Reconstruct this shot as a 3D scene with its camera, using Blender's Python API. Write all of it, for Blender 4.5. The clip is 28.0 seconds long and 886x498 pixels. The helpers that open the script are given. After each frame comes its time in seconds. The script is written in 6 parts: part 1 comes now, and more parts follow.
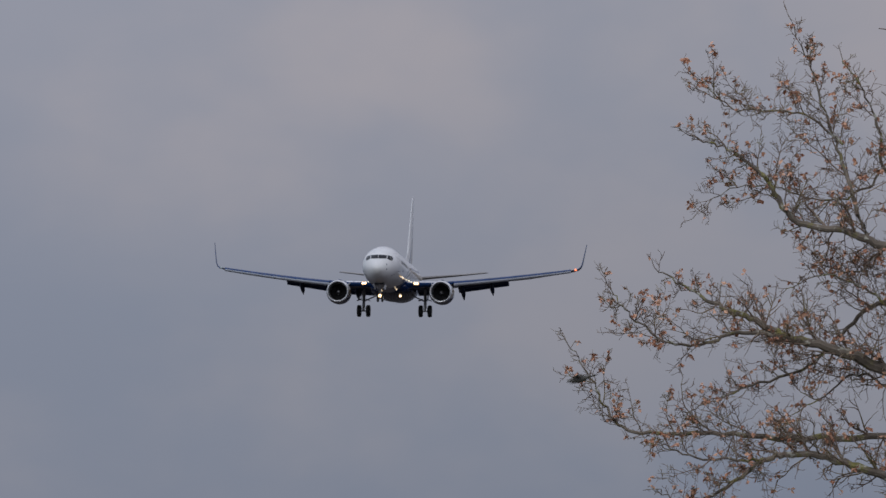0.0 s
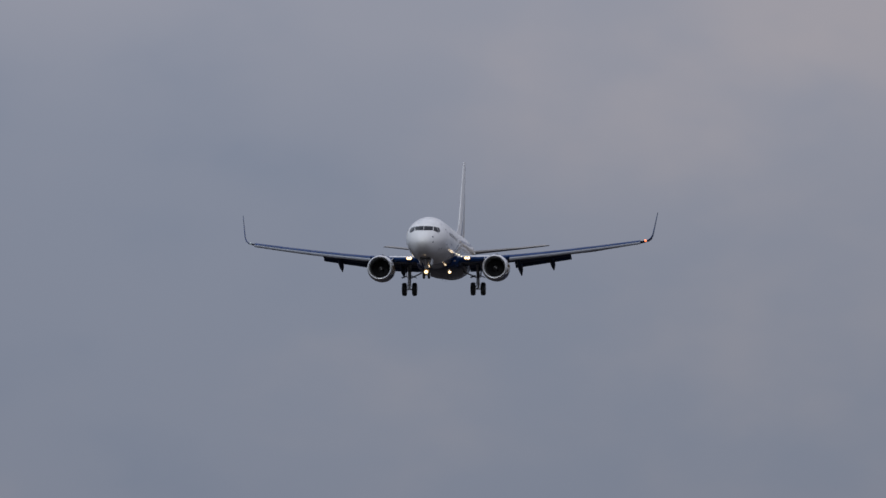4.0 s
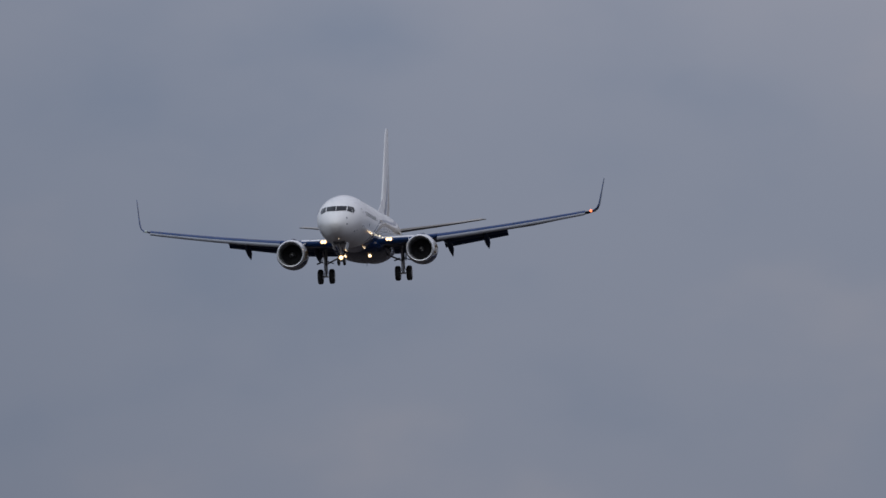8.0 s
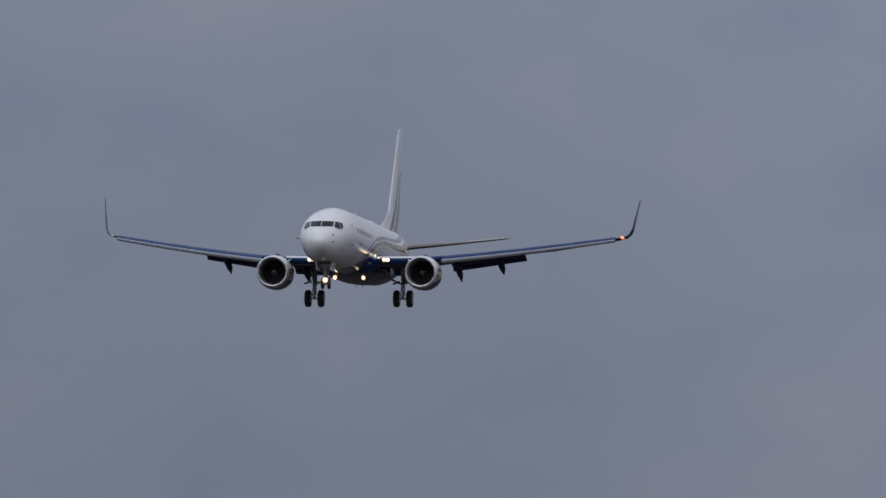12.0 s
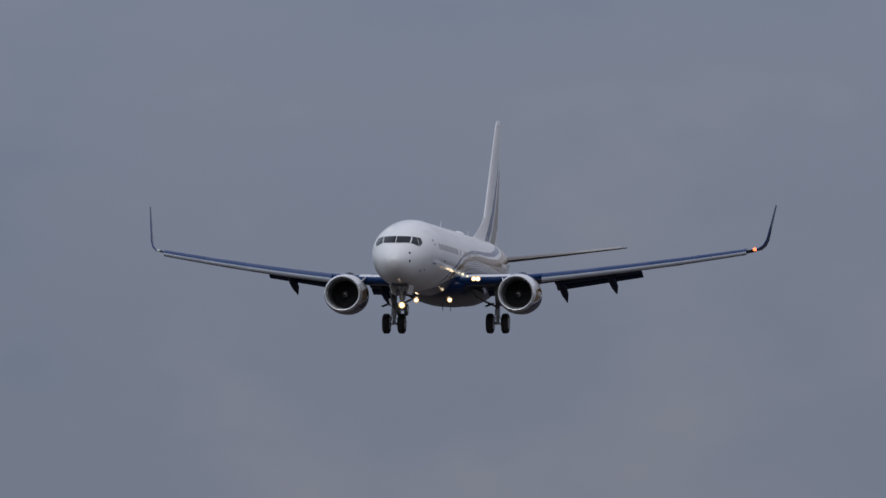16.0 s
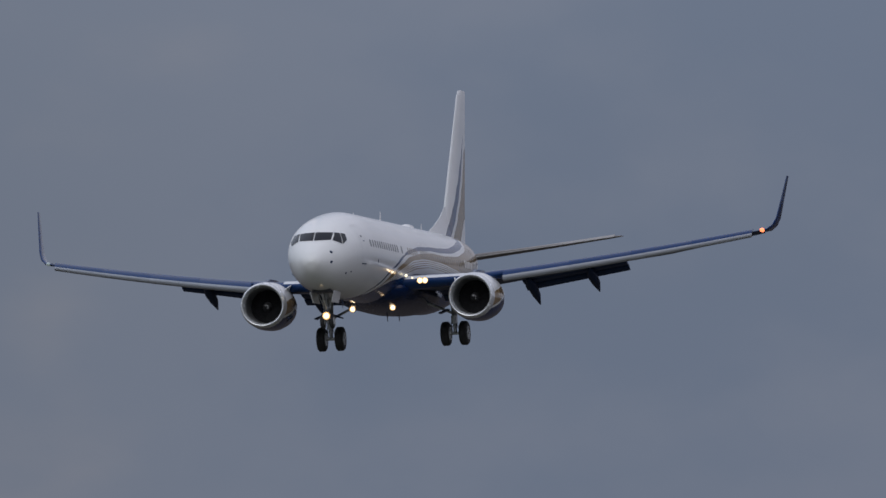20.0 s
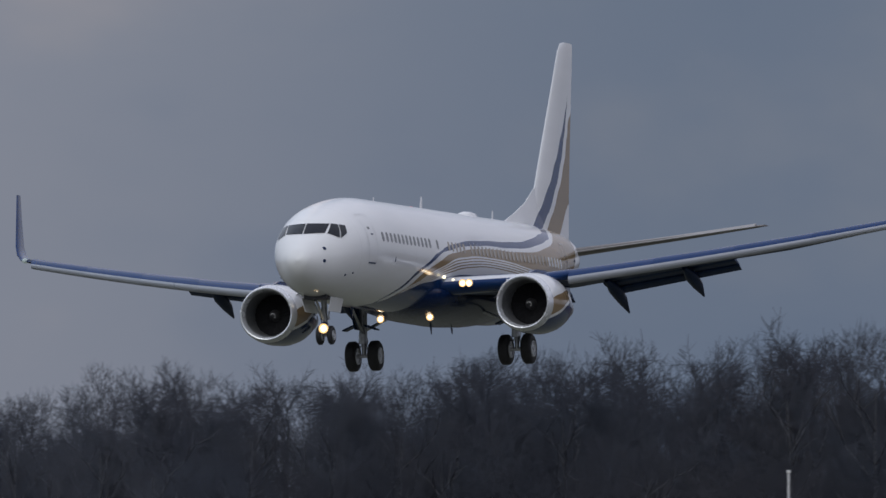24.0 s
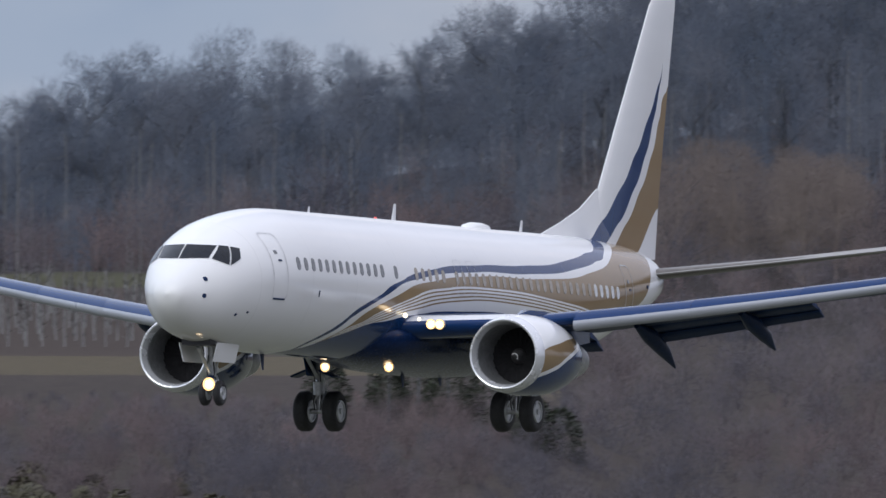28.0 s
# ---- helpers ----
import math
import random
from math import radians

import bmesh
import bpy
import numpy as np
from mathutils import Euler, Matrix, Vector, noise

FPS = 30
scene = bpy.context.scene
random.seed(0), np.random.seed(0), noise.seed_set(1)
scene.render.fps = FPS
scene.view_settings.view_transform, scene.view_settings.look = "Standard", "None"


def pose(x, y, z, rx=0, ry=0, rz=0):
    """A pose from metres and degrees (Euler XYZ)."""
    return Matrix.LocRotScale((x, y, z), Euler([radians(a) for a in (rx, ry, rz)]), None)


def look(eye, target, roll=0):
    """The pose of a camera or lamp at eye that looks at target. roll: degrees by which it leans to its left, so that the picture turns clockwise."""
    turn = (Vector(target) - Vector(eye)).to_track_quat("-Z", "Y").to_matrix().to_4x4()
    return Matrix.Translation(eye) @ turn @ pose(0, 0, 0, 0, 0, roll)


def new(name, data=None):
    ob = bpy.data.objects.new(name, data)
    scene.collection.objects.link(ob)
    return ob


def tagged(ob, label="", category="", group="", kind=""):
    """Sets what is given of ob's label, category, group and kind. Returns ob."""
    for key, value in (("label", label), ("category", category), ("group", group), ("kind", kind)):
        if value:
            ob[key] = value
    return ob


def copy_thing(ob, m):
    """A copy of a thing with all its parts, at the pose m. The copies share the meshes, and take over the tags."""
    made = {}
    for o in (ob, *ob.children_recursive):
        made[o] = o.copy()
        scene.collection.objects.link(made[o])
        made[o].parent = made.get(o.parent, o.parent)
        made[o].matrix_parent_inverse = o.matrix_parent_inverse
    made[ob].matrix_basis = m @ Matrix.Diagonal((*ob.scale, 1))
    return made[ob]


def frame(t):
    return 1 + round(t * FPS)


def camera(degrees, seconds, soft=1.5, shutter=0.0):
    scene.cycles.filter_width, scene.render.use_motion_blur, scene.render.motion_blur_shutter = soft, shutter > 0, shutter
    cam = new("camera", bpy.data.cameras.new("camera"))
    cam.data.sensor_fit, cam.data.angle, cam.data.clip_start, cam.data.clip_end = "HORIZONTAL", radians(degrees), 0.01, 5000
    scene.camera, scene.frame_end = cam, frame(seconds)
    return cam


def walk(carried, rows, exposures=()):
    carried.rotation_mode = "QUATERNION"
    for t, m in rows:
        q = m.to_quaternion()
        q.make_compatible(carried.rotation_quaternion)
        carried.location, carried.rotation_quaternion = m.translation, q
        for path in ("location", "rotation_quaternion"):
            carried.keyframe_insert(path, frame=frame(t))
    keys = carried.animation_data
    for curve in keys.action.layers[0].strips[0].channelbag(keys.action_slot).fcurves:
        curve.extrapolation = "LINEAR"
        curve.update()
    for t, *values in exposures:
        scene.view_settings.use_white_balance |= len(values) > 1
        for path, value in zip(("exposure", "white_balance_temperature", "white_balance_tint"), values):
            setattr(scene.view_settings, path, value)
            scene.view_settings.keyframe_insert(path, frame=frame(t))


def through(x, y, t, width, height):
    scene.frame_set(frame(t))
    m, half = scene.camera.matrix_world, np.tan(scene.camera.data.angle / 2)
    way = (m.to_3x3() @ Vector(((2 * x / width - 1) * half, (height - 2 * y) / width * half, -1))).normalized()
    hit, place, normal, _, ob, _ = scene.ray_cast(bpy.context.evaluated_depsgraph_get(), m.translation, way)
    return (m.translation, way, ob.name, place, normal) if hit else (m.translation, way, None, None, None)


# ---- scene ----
# The spotter's tripod stands on a low grassy rise beside the approach; a long telephoto pans after the jet.
EYE = Vector((0.0, 0.0, 26.0))
cam = camera(1.6483, 28.0, soft=1.5, shutter=0.12)


def aim(az, el, lean):
    """Pose at EYE, looking az degrees east of north and el degrees up, leaning by lean degrees."""
    a, e, c = radians(az), radians(el), radians(lean)
    f = Vector((math.sin(a) * math.cos(e), math.cos(a) * math.cos(e), math.sin(e)))
    r = Vector((math.cos(a), -math.sin(a), 0))
    u = r.cross(f)
    r2, u2 = r * math.cos(c) + u * math.sin(c), u * math.cos(c) - r * math.sin(c)
    m = Matrix((r2, u2, -f)).transposed().to_4x4()
    m.translation = EYE
    return m


walk(cam, [(t, aim(az, el, lean)) for t, az, el, lean in (
    (0.0, -6.4999, 2.2943, 0.08),
    (0.5, -6.6026, 2.2929, 0.01),
    (1.0, -6.6796, 2.3004, 0.04),
    (1.5, -6.7499, 2.2609, 0.02),
    (2.0, -6.8404, 2.2483, -0.06),
    (2.5, -6.8678, 2.2394, -0.34),
    (3.0, -6.9537, 2.2635, -0.18),
    (3.5, -7.1634, 2.2290, 0.11),
    (5.5, -7.6008, 2.2301, 0.21),
    (6.0, -7.6921, 2.2221, -0.12),
    (6.5, -7.8381, 2.1675, -0.13),
    (7.0, -7.9860, 2.1049, -0.27),
    (7.5, -8.0820, 2.0871, -0.24),
    (8.0, -8.1467, 2.0867, -0.12),
    (8.5, -8.2406, 2.0778, 0.08),
    (9.0, -8.3928, 2.0687, 0.15),
    (9.5, -8.5926, 2.0467, 0.25),
    (10.0, -8.7138, 1.9805, -0.14),
    (10.5, -8.8493, 1.9390, -0.60),
    (11.0, -9.0094, 1.9540, -0.37),
    (11.5, -9.2068, 1.9750, 0.19),
    (12.0, -9.4045, 1.9271, 0.36),
    (12.5, -9.5912, 1.9208, -0.04),
    (14.5, -10.4100, 1.7661, -0.08),
    (15.0, -10.6427, 1.7573, 0.11),
    (15.5, -10.9314, 1.7236, 0.10),
    (16.0, -11.2436, 1.6944, -0.27),
    (16.5, -11.4593, 1.6396, -0.24),
    (17.0, -11.6478, 1.5566, 0.34),
    (17.5, -11.8831, 1.5415, 0.37),
    (18.0, -12.2045, 1.5166, 0.16),
    (18.5, -12.5346, 1.4120, -0.05),
    (19.0, -12.8588, 1.3299, -0.33),
    (19.5, -13.1775, 1.3198, -0.26),
    (20.0, -13.5068, 1.3208, -0.13),
    (20.5, -13.8916, 1.2489, -0.19),
    (21.0, -14.2715, 1.1743, 0.04),
    (21.5, -14.6912, 1.1329, -0.05),
    (23.5, -16.5968, 0.8236, 0.02),
    (24.0, -17.1717, 0.7515, -0.18),
    (24.5, -17.7802, 0.6592, 0.27),
    (25.0, -18.3778, 0.5563, 0.10),
    (25.5, -19.0784, 0.4271, 0.24),
    (26.0, -19.8099, 0.3145, -0.08),
    (26.5, -20.5437, 0.2316, -0.28),
    (27.0, -21.3476, 0.0817, 0.25),
    (27.5, -22.1884, 0.0171, 0.06),
    (28.0, -23.1194, -0.0943, 0.16))],
    exposures=[(0, -0.60), (3, -0.60), (10, -0.58), (20, -0.56), (24, -0.40), (25, -0.14), (26, 0.14), (27, 0.42), (28, 0.23)])

# the jet's way: seconds, east, north and height of its reference point, heading, pitch, bank
FLIGHT = [(t, x, y, z, yaw, pitch, bank) for t, x, y, z, yaw, pitch, bank in (
    (0.0, -337.00, 2915.0, 140.68, 181.44, 2.19, -0.47),
    (0.5, -336.82, 2876.7, 139.03, 181.51, 2.26, -0.10),
    (1.0, -336.35, 2838.3, 137.37, 181.56, 2.32, 0.29),
    (1.5, -336.06, 2800.0, 135.73, 181.60, 2.38, 0.72),
    (2.0, -335.64, 2761.7, 134.08, 181.63, 2.43, 1.12),
    (2.5, -335.44, 2723.5, 132.43, 181.65, 2.46, 1.34),
    (3.0, -335.39, 2685.2, 130.77, 181.66, 2.45, 1.25),
    (3.5, -335.37, 2646.9, 129.12, 181.67, 2.36, 0.89),
    (5.5, -335.51, 2494.0, 122.19, 181.71, 1.81, -0.23),
    (6.0, -335.62, 2455.7, 120.27, 181.73, 1.72, 0.73),
    (6.5, -335.72, 2417.5, 118.29, 181.74, 1.70, 1.55),
    (7.0, -335.83, 2379.4, 116.22, 181.73, 1.70, 2.14),
    (7.5, -335.96, 2341.2, 114.09, 181.70, 1.72, 2.38),
    (8.0, -336.09, 2303.0, 111.87, 181.63, 1.74, 2.32),
    (8.5, -336.21, 2264.8, 109.63, 181.55, 1.75, 2.13),
    (9.0, -336.33, 2226.7, 107.38, 181.47, 1.77, 2.04),
    (9.5, -336.45, 2188.6, 105.12, 181.38, 1.78, 2.19),
    (10.0, -336.56, 2150.4, 102.87, 181.31, 1.79, 2.49),
    (10.5, -336.67, 2112.3, 100.62, 181.26, 1.77, 2.53),
    (11.0, -336.78, 2074.2, 98.37, 181.25, 1.74, 1.91),
    (11.5, -336.86, 2036.1, 96.12, 181.28, 1.69, 0.85),
    (12.0, -336.93, 1998.0, 93.87, 181.35, 1.60, -0.13),
    (12.5, -337.00, 1960.0, 91.63, 181.43, 1.48, -0.75),
    (14.5, -337.00, 1807.8, 82.62, 181.79, 1.04, -0.24),
    (15.0, -337.00, 1769.7, 80.37, 181.89, 1.06, -0.40),
    (15.5, -337.00, 1731.7, 78.12, 181.99, 1.15, -0.41),
    (16.0, -337.00, 1693.7, 75.87, 182.08, 1.24, -0.41),
    (16.5, -337.00, 1655.7, 73.62, 182.17, 1.30, -0.68),
    (17.0, -337.00, 1617.8, 71.37, 182.25, 1.31, -1.11),
    (17.5, -337.00, 1579.8, 69.12, 182.29, 1.26, -1.18),
    (18.0, -337.00, 1541.8, 66.87, 182.31, 1.21, -0.62),
    (18.5, -337.00, 1503.9, 64.62, 182.31, 1.20, 0.36),
    (19.0, -337.00, 1466.0, 62.37, 182.28, 1.23, 1.36),
    (19.5, -337.00, 1428.0, 60.12, 182.22, 1.28, 2.03),
    (20.0, -337.00, 1390.1, 57.88, 182.14, 1.31, 2.32),
    (20.5, -337.00, 1352.2, 55.63, 182.03, 1.31, 2.29),
    (21.0, -337.00, 1314.3, 53.37, 181.90, 1.28, 2.03),
    (21.5, -337.00, 1276.4, 51.12, 181.76, 1.25, 1.72),
    (23.5, -337.00, 1125.0, 42.22, 181.23, 1.54, 2.45),
    (24.0, -337.00, 1087.2, 40.04, 181.12, 1.72, 2.19),
    (24.5, -337.00, 1049.4, 37.89, 181.04, 1.88, 1.74),
    (25.0, -337.00, 1011.6, 35.75, 181.00, 1.95, 1.27),
    (25.5, -337.00, 973.8, 33.62, 181.00, 1.96, 0.89),
    (26.0, -337.00, 936.0, 31.50, 181.03, 1.95, 0.63),
    (26.5, -337.00, 898.2, 29.38, 181.09, 1.93, 0.38),
    (27.0, -337.00, 860.4, 27.25, 181.18, 1.93, 0.13),
    (27.5, -337.00, 822.7, 25.12, 181.28, 1.96, 0.05),
    (28.0, -337.00, 784.9, 23.00, 181.40, 2.01, 0.15))]

# ---- world and light ----
SUN_AZ, SUN_EL = 185.0, 42.0  # degrees; the soft light behind the tripod


def build_world():
    w = bpy.data.worlds.new("sky")
    scene.world = w
    w.use_nodes = True
    nt = w.node_tree
    nt.nodes.clear()
    N, L = nt.nodes, nt.links
    out = N.new("ShaderNodeOutputWorld")
    bg = N.new("ShaderNodeBackground")
    L.new(bg.outputs[0], out.inputs[0])
    sky = N.new("ShaderNodeTexSky")
    sky.sky_type = "NISHITA"
    sky.sun_disc = False
    sky.sun_elevation, sky.sun_rotation = radians(SUN_EL), radians(SUN_AZ)
    skys = N.new("ShaderNodeVectorMath")
    skys.operation = "SCALE"
    L.new(sky.outputs[0], skys.inputs[0])
    skys.inputs["Scale"].default_value = 0.06
    co = N.new("ShaderNodeTexCoord")
    sep = N.new("ShaderNodeSeparateXYZ")
    L.new(co.outputs["Generated"], sep.inputs[0])

    def noise_at(scale, detail, rough, stretch=(1, 1, 1.6)):
        mp = N.new("ShaderNodeMapping")
        mp.inputs["Scale"].default_value = stretch
        L.new(co.outputs["Generated"], mp.inputs[0])
        n = N.new("ShaderNodeTexNoise")
        n.inputs["Scale"].default_value, n.inputs["Detail"].default_value, n.inputs["Roughness"].default_value = scale, detail, rough
        L.new(mp.outputs[0], n.inputs["Vector"])
        return n.outputs["Fac"]

    def calc(op, a, b):
        m = N.new("ShaderNodeMath")
        m.operation = op
        for i, v in enumerate((a, b)):
            if isinstance(v, (int, float)):
                m.inputs[i].default_value = v
            else:
                L.new(v, m.inputs[i])
        return m.outputs[0]

    def ramp(fac, stops, mode="EASE"):
        r = N.new("ShaderNodeValToRGB")
        r.color_ramp.interpolation = mode
        e = r.color_ramp.elements
        while len(e) < len(stops):
            e.new(0.5)
        for el, (p, c) in zip(e, stops):
            el.position, el.color = p, (*(c if isinstance(c, tuple) else (c, c, c)), 1)
        L.new(fac, r.inputs[0])
        return r.outputs[0]

    # cloud deck: soft lumps at three sizes
    lumps = calc("ADD", calc("MULTIPLY", noise_at(26, 3, 0.5), 0.62), calc("MULTIPLY", noise_at(95, 4, 0.5), 0.38))
    tone = ramp(lumps, [(0.34, (0.181, 0.217, 0.295)), (0.50, (0.222, 0.248, 0.316)), (0.66, (0.288, 0.290, 0.334))])
    # the deck is thick to the north-west and thins towards both ends of the pan
    bank = N.new("ShaderNodeMapRange")
    bank.inputs[1].default_value, bank.inputs[2].default_value = -0.45, -0.05
    L.new(sep.outputs[0], bank.inputs[0])
    thick = ramp(bank.outputs[0], [(0.0, (0.98, 1.06, 1.10)), (0.12, (0.96, 1.04, 1.08)), (0.21, (0.90, 0.92, 0.94)), (0.25, (0.97, 0.985, 1.0)), (0.277, (1.12, 1.07, 1.02)), (0.305, (1.14, 1.075, 1.01)), (0.34, (0.93, 0.90, 0.88)), (0.41, (0.53, 0.61, 0.69)), (0.48, (0.65, 0.695, 0.745)), (0.55, (0.75, 0.78, 0.825)), (0.63, (0.775, 0.80, 0.85)), (0.71, (0.765, 0.79, 0.84)), (0.78, (0.93, 0.93, 0.955)), (0.87, (0.83, 0.85, 0.89)), (1.0, (0.82, 0.83, 0.855))])
    # an overcast dome is about three times brighter overhead than at the horizon
    dome = ramp(sep.outputs[2], [(0.0, 0.222), (0.025, 0.230), (0.05, 0.285), (0.35, 0.50), (1.0, 0.64)], "LINEAR")
    k = calc("MULTIPLY", dome, 6.2)
    tint = N.new("ShaderNodeVectorMath")
    tint.operation = "MULTIPLY"
    L.new(tone, tint.inputs[0])
    L.new(thick, tint.inputs[1])
    # lighter, rosier cloud higher up
    rosy = N.new("ShaderNodeVectorMath")
    rosy.operation = "MULTIPLY"
    L.new(tint.outputs[0], rosy.inputs[0])
    L.new(ramp(calc("ADD", sep.outputs[2], calc("MULTIPLY", calc("SUBTRACT", noise_at(34, 3, 0.5), 0.5), 0.03)), [(0.036, (1.0, 1.0, 1.0)), (0.050, (1.26, 1.17, 1.09))]), rosy.inputs[1])
    cloud = N.new("ShaderNodeVectorMath")
    cloud.operation = "SCALE"
    L.new(rosy.outputs[0], cloud.inputs[0])
    L.new(k, cloud.inputs["Scale"])
    mix = N.new("ShaderNodeMix")
    mix.data_type = "RGBA"
    mix.inputs[0].default_value = 0.94
    L.new(skys.outputs[0], mix.inputs[6])
    L.new(cloud.outputs[0], mix.inputs[7])
    L.new(mix.outputs[2], bg.inputs[0])
    bg.inputs[1].default_value = 1.0


build_world()
sun_data = bpy.data.lights.new("sun", "SUN")
sun_data.energy, sun_data.angle, sun_data.color = 1.0, radians(45), (0.97, 0.985, 0.93)
sun = new("sun", sun_data)
sa, se = radians(SUN_AZ), radians(SUN_EL)
sun.matrix_world = look((math.sin(sa) * math.cos(se) * 90, math.cos(sa) * math.cos(se) * 90, math.sin(se) * 90 + 26), (0, 0, 26))


# ---- materials ----
class Mat:
    """A node material with a Principled shader and short calls for its nodes."""

    def __init__(self, name, color=(0.5, 0.5, 0.5), rough=0.5, metal=0.0, coat=0.0):
        self.m = bpy.data.materials.new(name)
        self.m.use_nodes = True
        self.nt = self.m.node_tree
        self.b = self.nt.nodes["Principled BSDF"]
        self.b.inputs["Base Color"].default_value = (*color, 1)
        self.b.inputs["Roughness"].default_value, self.b.inputs["Metallic"].default_value = rough, metal
        self.b.inputs["Coat Weight"].default_value = coat
        self.b.inputs["Coat Roughness"].default_value = 0.06
        self.co = self.nt.nodes.new("ShaderNodeTexCoord").outputs["Object"]

    def node(self, kind):
        return self.nt.nodes.new(kind)

    def link(self, a, b):
        self.nt.links.new(a, b)

    def put(self, v, socket):
        if isinstance(v, (int, float)):
            socket.default_value = v
        elif isinstance(v, tuple):
            socket.default_value = (*v, 1) if len(v) == 3 else v
        else:
            self.link(v, socket)

    def calc(self, op, a, b=0.0, c=0.0):
        n = self.node("ShaderNodeMath")
        n.operation = op
        for i, v in enumerate((a, b, c)):
            self.put(v, n.inputs[i])
        return n.outputs[0]

    def axes(self):
        s = self.node("ShaderNodeSeparateXYZ")
        self.link(self.co, s.inputs[0])
        return s.outputs

    def noise(self, scale, detail=3.0, rough=0.55, stretch=None):
        n = self.node("ShaderNodeTexNoise")
        n.inputs["Scale"].default_value, n.inputs["Detail"].default_value, n.inputs["Roughness"].default_value = scale, detail, rough
        v = self.co
        if stretch:
            mp = self.node("ShaderNodeMapping")
            mp.inputs["Scale"].default_value = stretch
            self.link(self.co, mp.inputs[0])
            v = mp.outputs[0]
        self.link(v, n.inputs["Vector"])
        return n.outputs["Fac"]

    def ramp(self, fac, stops, mode="LINEAR"):
        r = self.node("ShaderNodeValToRGB")
        r.color_ramp.interpolation = mode
        e = r.color_ramp.elements
        while len(e) < len(stops):
            e.new(0.5)
        for el, (p, c) in zip(e, stops):
            el.position, el.color = p, (*(c if isinstance(c, tuple) else (c, c, c)), 1)
        self.link(fac, r.inputs[0])
        return r.outputs[0]

    def mix(self, fac, a, b, mode="MIX"):
        n = self.node("ShaderNodeMix")
        n.data_type, n.blend_type = "RGBA", mode
        self.put(fac, n.inputs[0])
        self.put(a, n.inputs[6])
        self.put(b, n.inputs[7])
        return n.outputs[2]

    def line(self, u, lo, hi, pts):
        """A smooth line through pts (u, value), both scaled into a ramp; lo, hi bound the values."""
        u0, u1 = pts[0][0], pts[-1][0]
        mr = self.node("ShaderNodeMapRange")
        mr.inputs[1].default_value, mr.inputs[2].default_value = u0, u1
        self.link(u, mr.inputs[0])
        r = self.ramp(mr.outputs[0], [((p - u0) / (u1 - u0), (v - lo) / (hi - lo)) for p, v in pts], "CARDINAL")
        return self.calc("MULTIPLY_ADD", r, hi - lo, lo)

    def color(self, c):
        self.link(c, self.b.inputs["Base Color"])

    def rough(self, c):
        self.link(c, self.b.inputs["Roughness"])

    def bump(self, h, strength, dist=0.01):
        n = self.node("ShaderNodeBump")
        n.inputs["Strength"].default_value, n.inputs["Distance"].default_value = strength, dist
        self.link(h, n.inputs["Height"])
        self.link(n.outputs[0], self.b.inputs["Normal"])


WHITE, BLUE, GOLD = (0.80, 0.80, 0.80), (0.006, 0.034, 0.125), (0.27, 0.190, 0.105)


def weathered(mat, col, amount=0.10):
    """Faint streaks and grime over a paint, at two sizes."""
    n1 = mat.noise(0.5, 2, 0.5, (1, 0.35, 1))
    n2 = mat.noise(1.6, 2, 0.5, (1, 0.15, 1))
    g = mat.calc("ADD", mat.calc("MULTIPLY", n1, 0.6), mat.calc("MULTIPLY", n2, 0.4))
    k = mat.ramp(g, [(0.3, 1.0 - amount), (0.7, 1.0)])
    mat.color(mat.mix(1.0, col, k, "MULTIPLY"))
    mat.rough(mat.ramp(n2, [(0.3, 0.09), (0.7, 0.16)]))
    mat.b.inputs["Specular IOR Level"].default_value = 0.32


def plain(name, color, rough=0.5, metal=0.0, coat=0.0, amount=0.15, scale=6.0, bump=0.0):
    mat = Mat(name, color, rough, metal, coat)
    n = mat.noise(scale, 4, 0.6)
    dark = tuple(c * (1 - 2 * amount) for c in color)
    lite = tuple(min(1, c * (1 + amount)) for c in color)
    mat.color(mat.ramp(n, [(0.3, dark), (0.7, lite)]))
    mat.rough(mat.ramp(mat.noise(scale * 2.7, 3), [(0.3, max(0.02, rough - 0.08)), (0.7, min(1, rough + 0.08))]))
    if bump:
        mat.bump(mat.noise(scale * 4, 5), bump, 0.02)
    return mat.m


